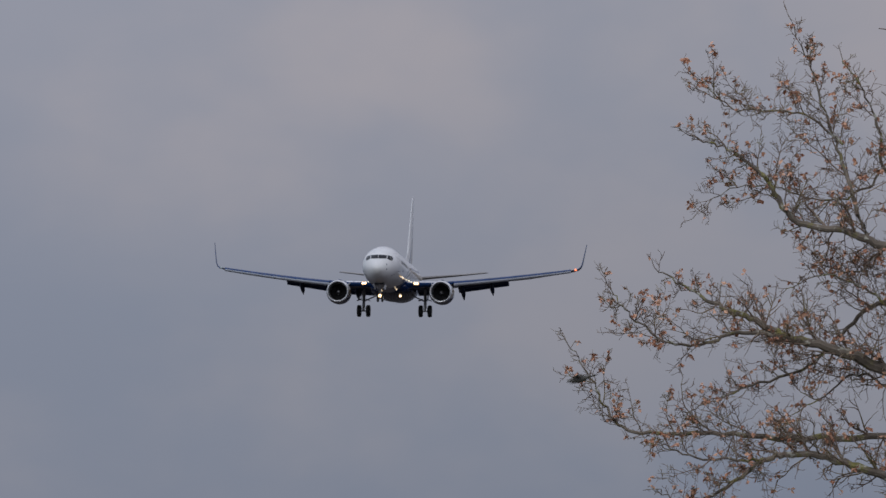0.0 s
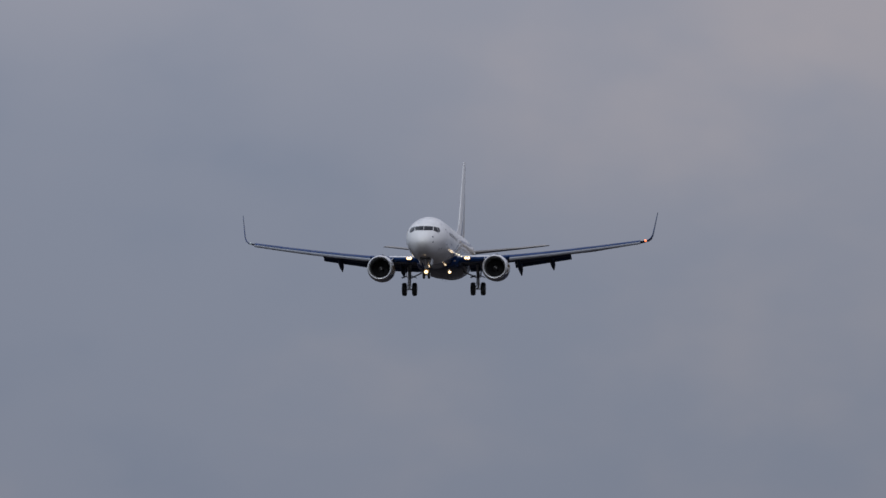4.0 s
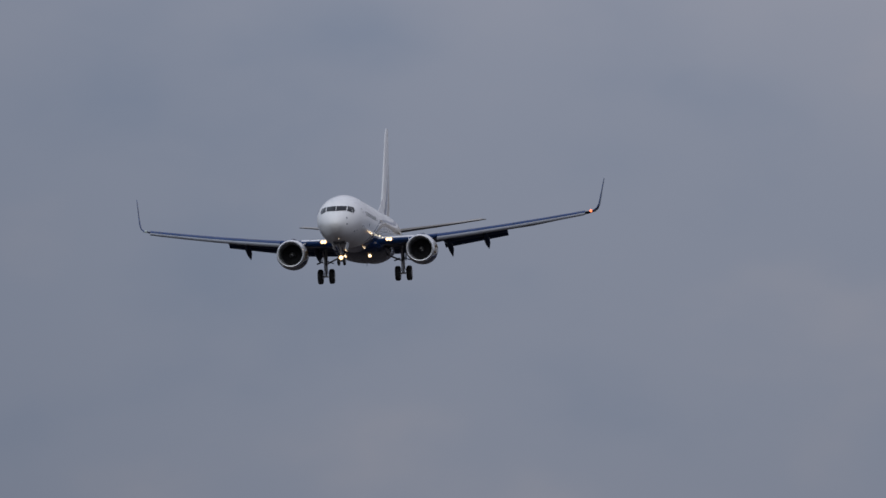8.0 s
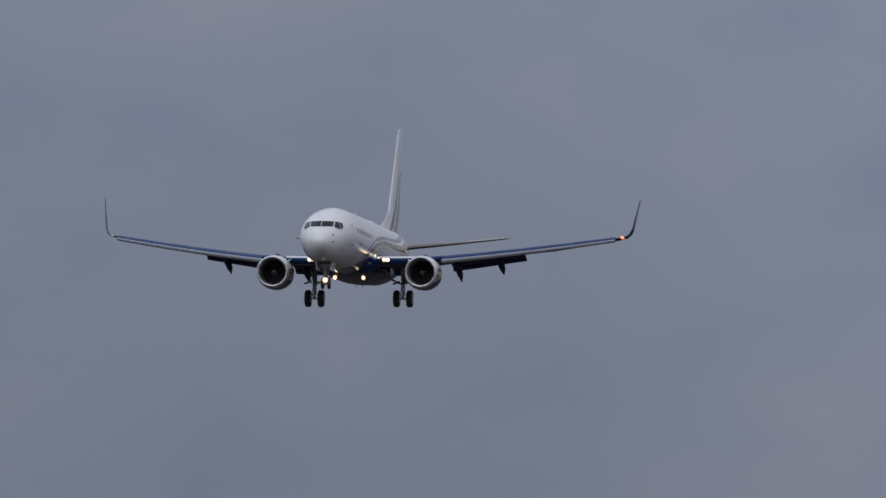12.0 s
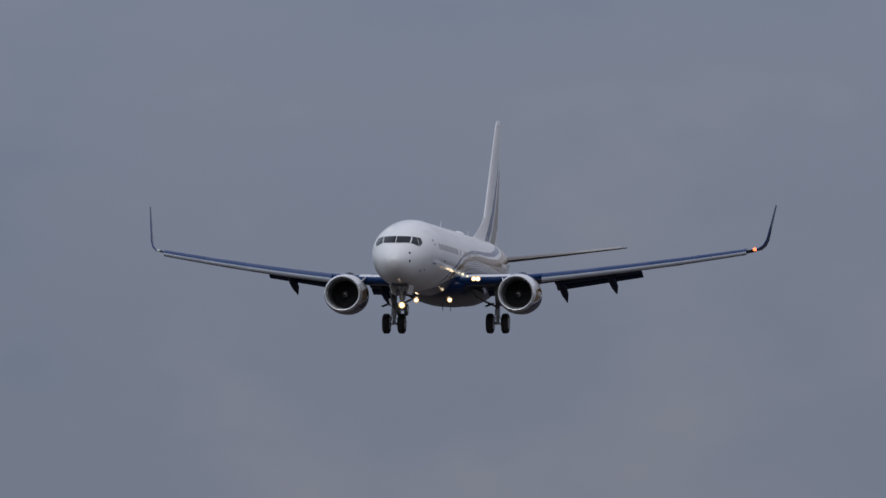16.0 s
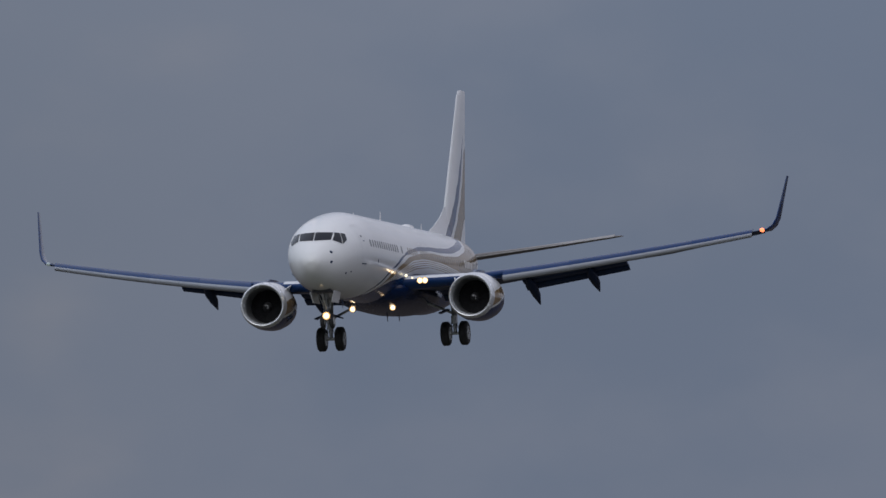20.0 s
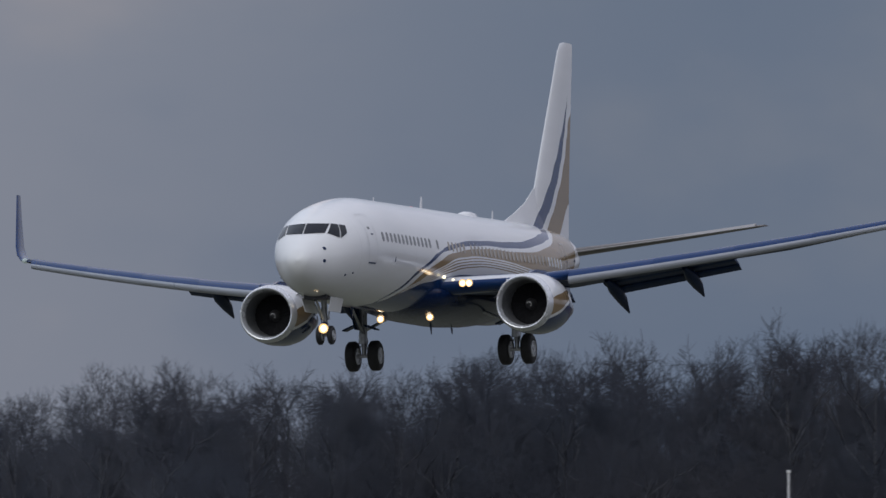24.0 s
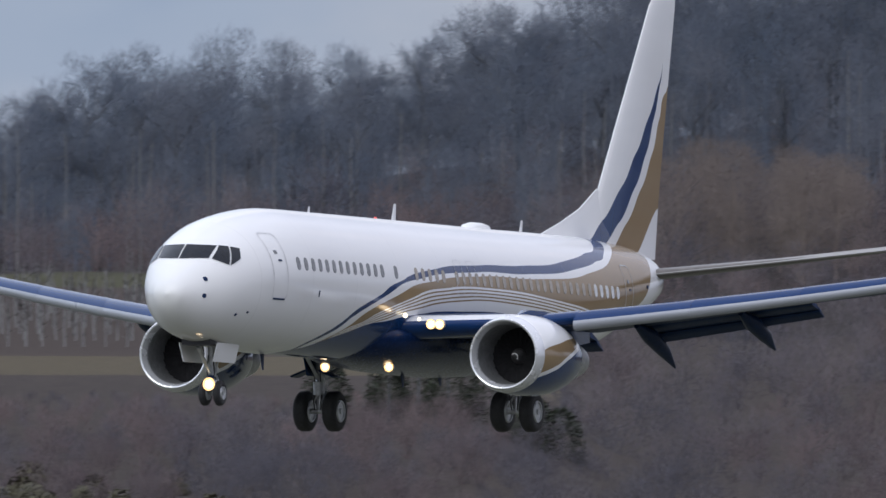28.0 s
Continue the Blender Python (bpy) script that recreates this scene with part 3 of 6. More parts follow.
def build_wing(jet, side):
    sd = side
    name = "starboard" if sd > 0 else "port"
    xs = [1.2, 2.2, 3.5, 5.0, 5.8, 7.5, 9.0, 10.6, 12.5, 14.5, 16.0, 16.9]
    rings = []
    for x in xs:
        le, z, c = wing_line(x)
        c2 = c * (0.80 if x < 10.7 else 1.0)
        rings.append(foil((sd * x, -le, z), c2, (0.72 if x < 5 else 0.45) * c / c2 * 0.95, 1.5))
    wing = Geo().ring_loft(rings).make("wing", M_GREY, jet, "swept dark grey wing with blue slats")
    # blended winglet: curves up from the tip
    rings = []
    le, z, c = wing_line(16.9)
    for i, (dx, dz, dy, ch, ang) in enumerate(((0, 0, 0, c, 0), (0.28, 0.06, 0.25, 1.42, 20), (0.52, 0.28, 0.55, 1.25, 50), (0.66, 0.62, 0.85, 1.1, 70), (0.80, 1.5, 1.45, 0.80, 80), (0.97, 2.62, 2.2, 0.50, 82))):
        lift = Vector((-sd * math.sin(radians(ang)), 0, math.cos(radians(ang))))
        rings.append(foil((sd * (16.9 + dx), -(le + dy), z + dz), ch, 0.75, 0, lift))
    Geo().ring_loft(rings).make("winglet", M_BLUE, wing, "blue upswept winglet")
    # slats, drooped ahead of the leading edge: blue above, bare metal below
    cuts = ((5.97, 8.78, 0.575, 0.545), (8.785, 11.42, 0.545, 0.505), (11.425, 14.02, 0.505, 0.455), (14.025, 16.60, 0.455, 0.40))
    for x0, x1, w0, w1 in cuts:
        upper, lower = [], []
        for x in (x0, (x0 + x1) / 2, x1):
            le, z, c = wing_line(x)
            arc_u = [(0.70, 0.17), (0.40, 0.165), (0.15, 0.105), (-0.06, 0.0), (-0.14, -0.08)]
            arc_l = [(-0.14, -0.08), (-0.17, -0.16), (-0.15, -0.23), (-0.08, -0.29), (0.06, -0.32)]
            k = (w0 + (w1 - w0) * (x - x0) / (x1 - x0)) / 0.5
            u = [Vector((sd * x, -(le - 0.18 + a * k * 0.8), z + b * k)) for a, b in arc_u]
            l = [Vector((sd * x, -(le - 0.18 + a * k * 0.8), z + b * k)) for a, b in arc_l]
            upper.append(u + [p - Vector((0, 0.03, 0.03)) for p in reversed(u)])
            lower.append(l + [p + Vector((0, -0.03, 0.025)) for p in reversed(l)])
        slat = Geo().ring_loft(upper).make("slat", M_BLUE, wing, "blue extended slat")
        Geo().ring_loft(lower).make("slat_edge", M_SLAT, slat, "pale silver slat edge")
    # double-slotted flaps, fully down
    for x0, x1 in ((2.1, 4.55), (5.95, 10.65)):
        for off, drop, ch, tilt, nm in ((0.80, 0.06, 1.0, 14, "flap"), (0.97, 0.30, 0.55, 24, "aft_flap")):
            rings = []
            for x in (x0, x1):
                le, z, c = wing_line(x)
                k = 1.1 if x < 5 else (1.0 if x < 8 else 0.8)
                rings.append(foil((sd * x, -(le + c * 0.80 + (off - 0.80) * 4.6 * k), z - 0.02 - drop * k), ch * k, 1.25, tilt))
            Geo().ring_loft(rings).make(nm, M_DARK, wing, "dark lowered flap")
    # fairings over the flap tracks, tails drooped
    for x, ln, tipz in ((3.6, 2.5, 1.35), (6.4, 3.0, 1.50), (9.1, 2.7, 2.02)):
        le, z, c = wing_line(x)
        y0 = le + c * 0.58
        pts = [(sd * x, -y0, z - 0.16), (sd * x, -(y0 + ln * 0.35), z - 0.42), (sd * x, -(y0 + ln * 0.7), (z - 0.42) * 0.55 + tipz * 0.45), (sd * x, -(y0 + ln), tipz)]
        Geo().tube(pts, [0.08, 0.24, 0.20, 0.03], 10).make("flap_track_fairing", M_FAIRING, wing)
    le, z, c = wing_line(16.95)
    Geo().spin_y([(-le + 0.12, 0.01), (-le + 0.09, 0.06), (-le - 0.02, 0.095), (-le - 0.25, 0.095), (-le - 0.3, 0.02)], sd * 17.0, z + 0.02, 12).make(
        "navigation_light", M_RED if sd < 0 else M_GREEN, wing, "glowing red tip lamp" if sd < 0 else "pale tip lamp")
    # landing lamps in the wing root
    for dx in (2.38, 2.60):
        le, z, c = wing_line(dx)
        lamp_unit("landing_light", "warm glowing landing lamp", wing, sd * dx, -13.80 - (dx - 2.22) * 0.45, 2.44, 0.14)
    # bare metal nose of the inboard wing, which carries the lamps
    for a0, a1, nm, mat, lab in ((22, 80, "root_leading_edge", M_SILVER, "silver inboard leading edge"), (-84, 22, "krueger_flap", M_BLUE, "blue flap below the inboard leading edge")):
        rings = []
        for x, r in ((1.5, 0.30), (2.2, 0.28), (3.2, 0.26), (4.3, 0.24)):
            le, z, c = wing_line(x)
            h = r
            rings.append([(sd * x, -(le - 0.03 + 0.68 * (1 - math.cos(a))), z + 0.02 + h * math.sin(a) * (1.35 if a < 0 else 1.0)) for a in (radians(a0 + (a1 - a0) * k / 10) for k in range(11))])
        rings = [r + [(p[0], p[1] - 0.04, p[2]) for p in reversed(r)] for r in rings]
        Geo().ring_loft(rings).make(nm, mat, wing, lab)
    rings = []
    for x in (4.3, 5.1, 5.96):
        le, z, c = wing_line(x)
        rings.append([(sd * x, -(le - 0.03 + 0.6 * (1 - math.cos(a))), z + 0.02 + 0.22 * math.sin(a)) for a in (radians(-70 + 150 * k / 10) for k in range(11))])
    rings = [r + [(p[0], p[1] - 0.04, p[2]) for p in reversed(r)] for r in rings]
    Geo().ring_loft(rings).make("pylon_leading_edge", M_BLUE, wing, "blue leading edge above the engine")


def build_engine(jet, side):
    cx, cz = side * 4.92, 1.56
    prof = [(-13.01, 0.93), (-12.91, 0.97), (-12.95, 1.02), (-13.15, 1.075), (-13.55, 1.13), (-14.25, 1.175), (-15.15, 1.15), (-15.8, 1.06), (-16.5, 0.90), (-16.85, 0.80), (-16.8, 0.77), (-16.2, 0.80)]
    eng = Geo().spin_y(prof[2:], cx, cz, 40, 0.06).make("engine", M_NAC, jet, "turbofan nacelle, white over gold and blue")
    Geo().spin_y([(-13.19, 0.865), (-13.05, 0.90), (-12.92, 0.945), (-12.90, 0.985), (-12.95, 1.02), (-13.15, 1.078), (-13.27, 1.098)], cx, cz, 40, 0.06).make("inlet_lip", M_LIP, eng, "broad silver inlet lip")
    Geo().spin_y([(-13.15, 0.87), (-13.55, 0.84), (-14.05, 0.80), (-14.20, 0.79)], cx, cz, 40, 0.05).make("inlet_duct", M_DUCT, eng, "grey inlet duct")
    # black disc added behind the blades in place of the duct's shade
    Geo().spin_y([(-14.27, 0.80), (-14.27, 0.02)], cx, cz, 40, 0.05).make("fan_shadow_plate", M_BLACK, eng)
    for k in range(24):
        a = 2 * math.pi * k / 24
        g = Geo()
        d, t = Vector((math.cos(a), 0, math.sin(a))), Vector((-math.sin(a), 0, math.cos(a)))
        o = Vector((cx, -14.15, cz))
        rows = []
        for r, tw in ((0.22, 35), (0.5, 50), (0.775, 62)):
            w = 0.085 + r * 0.03
            v = t * math.sin(radians(tw)) + Vector((0, 1, 0)) * math.cos(radians(tw))
            rows.append([o + d * r + v * w + t * 0.004, o + d * r - v * w + t * 0.004, o + d * r - v * w - t * 0.004, o + d * r + v * w - t * 0.004])
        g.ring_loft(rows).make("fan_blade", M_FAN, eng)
    sp = Geo().spin_y([(-13.63, 0.005), (-13.71, 0.07), (-13.90, 0.16), (-14.11, 0.23), (-14.23, 0.235)], cx, cz, 20).make("spinner", M_HUB, eng, "grey spinner with white swirl")
    g = Geo()
    sw = [(0.05 + 0.022 * k / 3.0, -13.685 - 0.030 * k / 2.0, 40 + 24 * k) for k in range(9)]
    g.tube([(cx + r * math.cos(radians(a)), y + 0.02, cz + r * math.sin(radians(a))) for r, y, a in sw], 0.016, 6).make("spinner_mark", M_WHITE, eng)
    Geo().spin_y([(-16.85, 0.60), (-17.75, 0.55), (-18.35, 0.42), (-18.30, 0.38), (-17.45, 0.40)], cx, cz, 28).make("core_nozzle", M_STEEL, eng)
    Geo().spin_y([(-17.65, 0.30), (-18.45, 0.24), (-19.05, 0.03)], cx, cz, 20, caps=True).make("exhaust_cone", M_STEEL, eng)
    rings = []
    for y, h0, h1, w in ((-13.9, 2.62, 2.70, 0.03), (-14.5, 2.55, 2.85, 0.15), (-15.6, 2.4, 2.85, 0.20), (-17.4, 1.9, 2.75, 0.20), (-19.3, 2.1, 2.5, 0.05)):
        rings.append([(cx - w, y, h0), (cx + w, y, h0), (cx + w * 0.8, y, h1), (cx - w * 0.8, y, h1)])
    Geo().ring_loft(rings).make("pylon", M_BLUE, eng, "blue engine pylon")
    # strake on the inboard shoulder
    s = -side
    Geo().ring_loft([[(cx + s * 0.86, -13.9, cz + 0.76), (cx + s * 0.90, -13.9, cz + 0.74), (cx + s * 0.90, -15.0, cz + 0.74), (cx + s * 0.86, -15.0, cz + 0.76)],
                     [(cx + s * 1.04, -14.6, cz + 1.0), (cx + s * 1.06, -14.6, cz + 0.99), (cx + s * 1.06, -15.0, cz + 0.99), (cx + s * 1.04, -15.0, cz + 1.0)]]).make("strake", M_WHITE, eng, smooth=False)


def wheel(parent, x, y, z, r, w):
    prof = [(-w / 2 + 0.03, r * 0.55), (-w / 2, r * 0.70), (-w / 2 + 0.01, r * 0.86), (-w / 2 + 0.06, r * 0.97), (-w / 4, r), (w / 4, r), (w / 2 - 0.06, r * 0.97), (w / 2 - 0.01, r * 0.86), (w / 2, r * 0.70), (w / 2 - 0.03, r * 0.55)]
    t = Geo().spin_x(prof, x, y, z, 28).make("tyre", M_RUBBER, parent, "black rubber tyre")
    rim = Geo()
    for s in (-1, 1):
        rim.spin_x([(s * (w / 2 - 0.02), r * 0.56), (s * (w / 2 + 0.012), r * 0.52), (s * (w / 2 + 0.012), r * 0.46), (s * (w / 2 - 0.06), r * 0.40), (s * (w / 2 - 0.05), r * 0.16), (s * (w / 2 + 0.02), r * 0.13), (s * (w / 2 + 0.02), 0.01)], x, y, z, 20)
    rim.make("rim", M_STEEL, t, "pale metal wheel rim")


def build_gear(jet):
    for sd in (-1, 1):
        x = sd * 2.95
        g = Geo().tube([(x, -18.98, 0.17), (x, -18.98, 0.75)], 0.085, 12)
        g.tube([(x, -18.98, 0.62), (x - sd * 0.03, -18.9, 2.3)], [0.125, 0.16], 14)
        gear = g.make("main_gear", M_STEEL, jet, "extended main landing gear leg")
        Geo().tube([(x - 0.62, -18.98, 0.17), (x + 0.62, -18.98, 0.17)], 0.07, 10).make("axle", M_STEEL, gear)
        Geo().tube([(x, -19.1, 0.35), (x, -19.42, 0.75), (x, -19.12, 1.15)], 0.045, 8).make("torque_link", M_STEEL, gear)
        Geo().tube([(x - sd * 0.05, -18.95, 1.1), (x - sd * 1.5, -18.8, 1.75)], 0.06, 8).make("side_brace", M_STEEL, gear)
        Geo().tube([(x, -18.9, 1.0), (x + sd * 0.05, -17.6, 1.95)], 0.05, 8).make("drag_brace", M_STEEL, gear)
        for k, dx in enumerate((-0.07, 0.09)):
            Geo().tube([(x + dx, -18.82, 0.2), (x + dx * 1.6, -18.78, 0.6), (x + dx, -18.8, 1.1), (x + dx * 1.2, -18.74, 1.7)], 0.018, 6).make("brake_hose", M_BLACK, gear)
        Geo().box((-0.02, -0.55, -0.42), (0.02, 0.55, 0.42), pose(x + sd * 0.26, -18.95, 1.55, 0, sd * 12, 0), 0.012).make("leg_door", M_BLUE, gear)
        for k in (-1, 1):
            Geo().box((-0.24, -0.30, -0.03), (0.24, 0.30, 0.03), pose(x + k * 0.42, -18.6, 1.20, 0, k * 22, 0), 0.02).make("bay_door", M_DARK, gear, "dark lowered wheel bay door")
        Geo().tube([(x, -18.84, 0.62), (x, -18.84, 0.98)], 0.15, 12).make("strut_collar", M_STEEL, gear)
        Geo().tube([(x - 0.24, -18.86, 0.30), (x - 0.05, -18.80, 0.72), (x + 0.22, -18.86, 0.30)], 0.03, 6).make("brake_rod", M_STEEL, gear)
        for dx in (-0.435, 0.435):
            wheel(gear, x + dx, -18.98, 0.17, 0.565, 0.40)
    g = Geo().tube([(0, -4.0, 0.22), (0, -3.98, 0.8)], 0.06, 10)
    g.tube([(0, -3.98, 0.68), (0, -3.86, 1.7)], [0.09, 0.12], 12)
    gear = g.make("nose_gear", M_STEEL, jet, "extended nose landing gear leg")
    gear.location = (0, 0.22, 0)
    Geo().tube([(-0.3, -4.0, 0.22), (0.3, -4.0, 0.22)], 0.05, 8).make("axle", M_STEEL, gear)
    Geo().tube([(0, -3.86, 0.7), (0, -2.9, 1.45)], 0.05, 8).make("drag_brace", M_STEEL, gear)
    Geo().tube([(0, -4.1, 0.34), (0, -4.36, 0.6), (0, -4.08, 0.86)], 0.035, 8).make("torque_link", M_STEEL, gear)
    for sd in (-1, 1):
        wheel(gear, sd * 0.215, -4.0, 0.22, 0.345, 0.20)
        Geo().box((-0.015, -0.85, -0.28), (0.015, 0.75, 0.26), pose(sd * 0.50, -3.65, 1.32, 0, sd * 14, 0), 0.01).make("nose_gear_door", M_WHITE, gear, "open white gear door")
    for sd in (-1, 1):
        Geo().tube([(sd * 0.10, -3.95, 0.78), (sd * 0.34, -3.72, 1.45)], 0.028, 6).make("steering_rod", M_STEEL, gear)
        Geo().tube([(sd * 0.06, -3.90, 0.42), (sd * 0.11, -3.84, 0.80), (sd * 0.07, -3.82, 1.25)], 0.016, 6).make("hose", M_BLACK, gear)
    Geo().tube([(-0.17, -3.96, 0.86), (0.17, -3.96, 0.86)], 0.075, 10).make("steering_cylinder", M_STEEL, gear)
    Geo().box((-0.10, -3.86, 0.56), (0.10, -3.76, 0.70), None, 0.015).make("lamp_bracket", M_DARK, gear)
    lamp_unit("taxi_light", "warm glowing taxi lamp", gear, 0, -3.72, 0.46, 0.18)
    # solid block; the open well's shade is put into its black
    Geo().box((-0.42, -4.5, 1.50), (0.42, -2.75, 1.75)).make("wheel_well", M_BLACK, gear, smooth=False)


def build_hull(jet):
    rings, n = [], 56
    ss = [0.32, 0.34, 0.38, 0.44, 0.52, 0.62, 0.8, 1.0] + [1.2 + 0.22 * k for k in range(26)] + [7.0 + 0.85 * k for k in range(21)] + [24.6 + 0.42 * k for k in range(28)] + [36.2, 36.45, 36.7, 36.85, 36.95]
    for s in ss:
        w, top, mid, bot = hull_at(s)
        ring = []
        for k in range(n):
            a = 2 * math.pi * k / n
            c, q = math.cos(a), math.sin(a)
            ring.append((w * c, -s, mid + q * ((top - mid) if q > 0 else (mid - bot))))
        rings.append(ring)
    hull = Geo().ring_loft(rings).make("fuselage", M_FUS, jet, "white fuselage with blue and gold swoosh")
    # belly fairing
    rings = []
    for y, w, b in ((-12.0, 0.9, 1.42), (-12.8, 1.45, 1.32), (-14.0, 1.86, 1.22), (-16.0, 2.05, 1.14), (-19.5, 2.05, 1.12), (-21.5, 1.88, 1.2), (-23.5, 1.3, 1.36), (-24.6, 0.6, 1.43)):
        rings.append([(w * math.cos(a), y, 2.1 + (2.1 - b) * math.sin(a) * (1.0 if math.sin(a) < 0 else 0.55)) for a in (2 * math.pi * k / 32 for k in range(32))])
    Geo().ring_loft(rings).make("belly_fairing", M_BELLY, hull, "glossy belly fairing in a shade-darkened copy of the blue")
    # flight deck windows
    front = [(0.022, 3.82), (0.74, 3.84), (0.77, 4.20), (0.022, 4.22)]
    s0, s1 = hull_front(0.785, 3.84), hull_front(0.815, 4.19)
    side1 = [(s0, 3.83), (s0 + 0.36, 3.67), (s1 + 0.24, 4.19), (s1, 4.21)]
    side2 = [(s0 + 0.40, 3.655), (s0 + 0.86, 3.85), (s1 + 0.56, 4.15), (s1 + 0.28, 4.185)]
    for sd in (-1, 1):
        for nm, quad, proj in (("windshield", front, "front"), ("side_window", side1, "side"), ("side_window", side2, "side")):
            g = Geo()
            rows_o, rows_i = [], []
            nn = 7
            for i in range(nn):
                ro, ri = [], []
                for j in range(nn):
                    u, v = i / (nn - 1), j / (nn - 1)
                    a = [quad[0][k] * (1 - u) + quad[1][k] * u for k in (0, 1)]
                    b = [quad[3][k] * (1 - u) + quad[2][k] * u for k in (0, 1)]
                    p, z = a[0] * (1 - v) + b[0] * v, a[1] * (1 - v) + b[1] * v
                    if proj == "front":
                        s = hull_front(p, z)
                        ro.append((sd * p, -s + 0.016, z + 0.012))
                    else:
                        x = hull_x(p, z)
                        ro.append((sd * (x + 0.014), -p + 0.010, z + 0.006))
                rows_o.append(ro)
            b0 = len(g.v)
            g.ring_loft(rows_o, caps=False, closed=False)
            g.make(nm, M_GLASS, hull, "dark cockpit glass")
    # cabin windows, doors and hatches
    doors = [(-1, 4.27, 3.72, 0.86, 1.83), (1, 4.27, 3.72, 0.80, 1.70), (-1, 31.0, 3.80, 0.78, 1.72), (1, 31.0, 3.80, 0.78, 1.72)]
    for sd, s, z, w, h in doors:
        o = [(s + a, z + b) for a, b in rounded(w, h, 0.14)]
        d = skin_frame(sd, o, 0.034).make("door_seam", M_LINE, hull, "closed cabin door outline")
        skin_patch(sd, [(s + a * 0.8, z - h / 2 + 0.015 + b) for a, b in rounded(w, 0.05, 0.02)], 0.014).make("door_sill", M_DARK, hull)
        skin_patch(sd, [(s + a - 0.05, z + 0.38 + b) for a, b in rounded(0.17, 0.10, 0.03)], 0.012).make("door_window", M_PANE, hull)
        skin_patch(sd, [(s + a + 0.08, z + 0.16 + b) for a, b in rounded(0.20, 0.05, 0.02)], 0.012).make("door_handle", M_DARK, hull)
    shape = rounded(0.235, 0.36, 0.10, 3)
    for sd in (-1, 1):
        s = 5.45
        k = 0
        while s < 30.2:
            if k not in (13, 15, 16, 22):
                # panes turn paler aft: reflected sky put into their colour
                skin_patch(sd, [(s + a, 3.83 + b) for a, b in shape], 0.010).make("cabin_window", M_PANE if s < 13.5 else M_PANE_SHEEN if s < 27.6 else M_SILVER, hull)
            s += 0.508
            k += 1
        for s in (17.35, 18.35):
            skin_frame(sd, [(s + a, 3.85 + b) for a, b in rounded(0.55, 0.98, 0.12)], 0.02).make("exit_seam", M_LINE, hull)
        for s, z, w, h in ((1.13, 3.26, 0.10, 0.12), (1.02, 2.80, 0.10, 0.12), (2.35, 2.33, 0.08, 0.08), (2.85, 2.41, 0.07, 0.06), (6.9, 3.05, 0.03, 0.18), (33.0, 4.1, 0.14, 0.10)):
            if sd > 0 and s < 2:
                continue
            skin_patch(sd, [(s + a, z + b) for a, b in rounded(w, h, min(w, h) * 0.45, 3)], 0.02).make("probe", M_DARK, hull)
        # small glowing spots under the window line and the drop-down lamps in the belly
        Geo().spin_y([(-13.22, 0.01), (-13.235, 0.05), (-13.25, 0.07)], sd * 1.86, 2.66, 12).make("turnoff_light", M_SPOT, hull, "small glowing spot")
        Geo().spin_y([(-13.86, 0.01), (-13.87, 0.035), (-13.88, 0.05)], sd * 2.02, 2.58, 12).make("turnoff_light", M_SPOT, hull, "small glowing spot")
        lamp_unit("belly_light", "warm glowing belly lamp", hull, sd * 0.95, -14.35, 1.27, 0.14)
        # glowing disc added for the belly lamp's reflection in the skin
        Geo().spin_y([(-14.10, 0.01), (-14.12, 0.055), (-14.2, 0.06), (-14.4, 0.03)], sd * 0.93, 1.46, 12).make("belly_marker_light", M_SPOT, hull, "small glowing spot")
    # antennas and beacon
    for y, h, c in ((-16.75, 0.42, 0.34), (-26.4, 0.30, 0.26), (-10.5, 0.12, 0.2)):
        Geo().ring_loft([foil((0, y, 5.36), c, 0.9, 0, Vector((1, 0, 0))), foil((0, y - c * 0.55, 5.46 + h), c * 0.5, 0.9, 0, Vector((1, 0, 0)))]).make("blade_antenna", M_WHITE, hull)
    Geo().ring_loft([[(w * math.cos(a), -y + l * math.sin(a) , z) for a in (2 * math.pi * k / 16 for k in range(16))] for y, l, w, z in ((23.1, 0.9, 0.35, 5.36), (23.1, 0.75, 0.28, 5.50), (23.1, 0.4, 0.12, 5.57))]).make("antenna_fairing", M_WHITE, hull)
    Geo().spin_y([(-15.5, 0.01), (-15.54, 0.035), (-15.62, 0.035), (-15.66, 0.01)], 0, 5.43, 8).make("beacon", M_BEACON, hull)
    for y, h in ((-17.6, 0.35), (-20.4, 0.22), (-7.2, 0.45)):
        Geo().ring_loft([foil((0, y, 1.42 if y > -12 else 1.15), 0.3, 0.7, 0, Vector((1, 0, 0))), foil((0, y - 0.15, (1.42 if y > -12 else 1.15) - h), 0.12, 0.7, 0, Vector((1, 0, 0)))]).make("belly_antenna", M_DARK, hull)


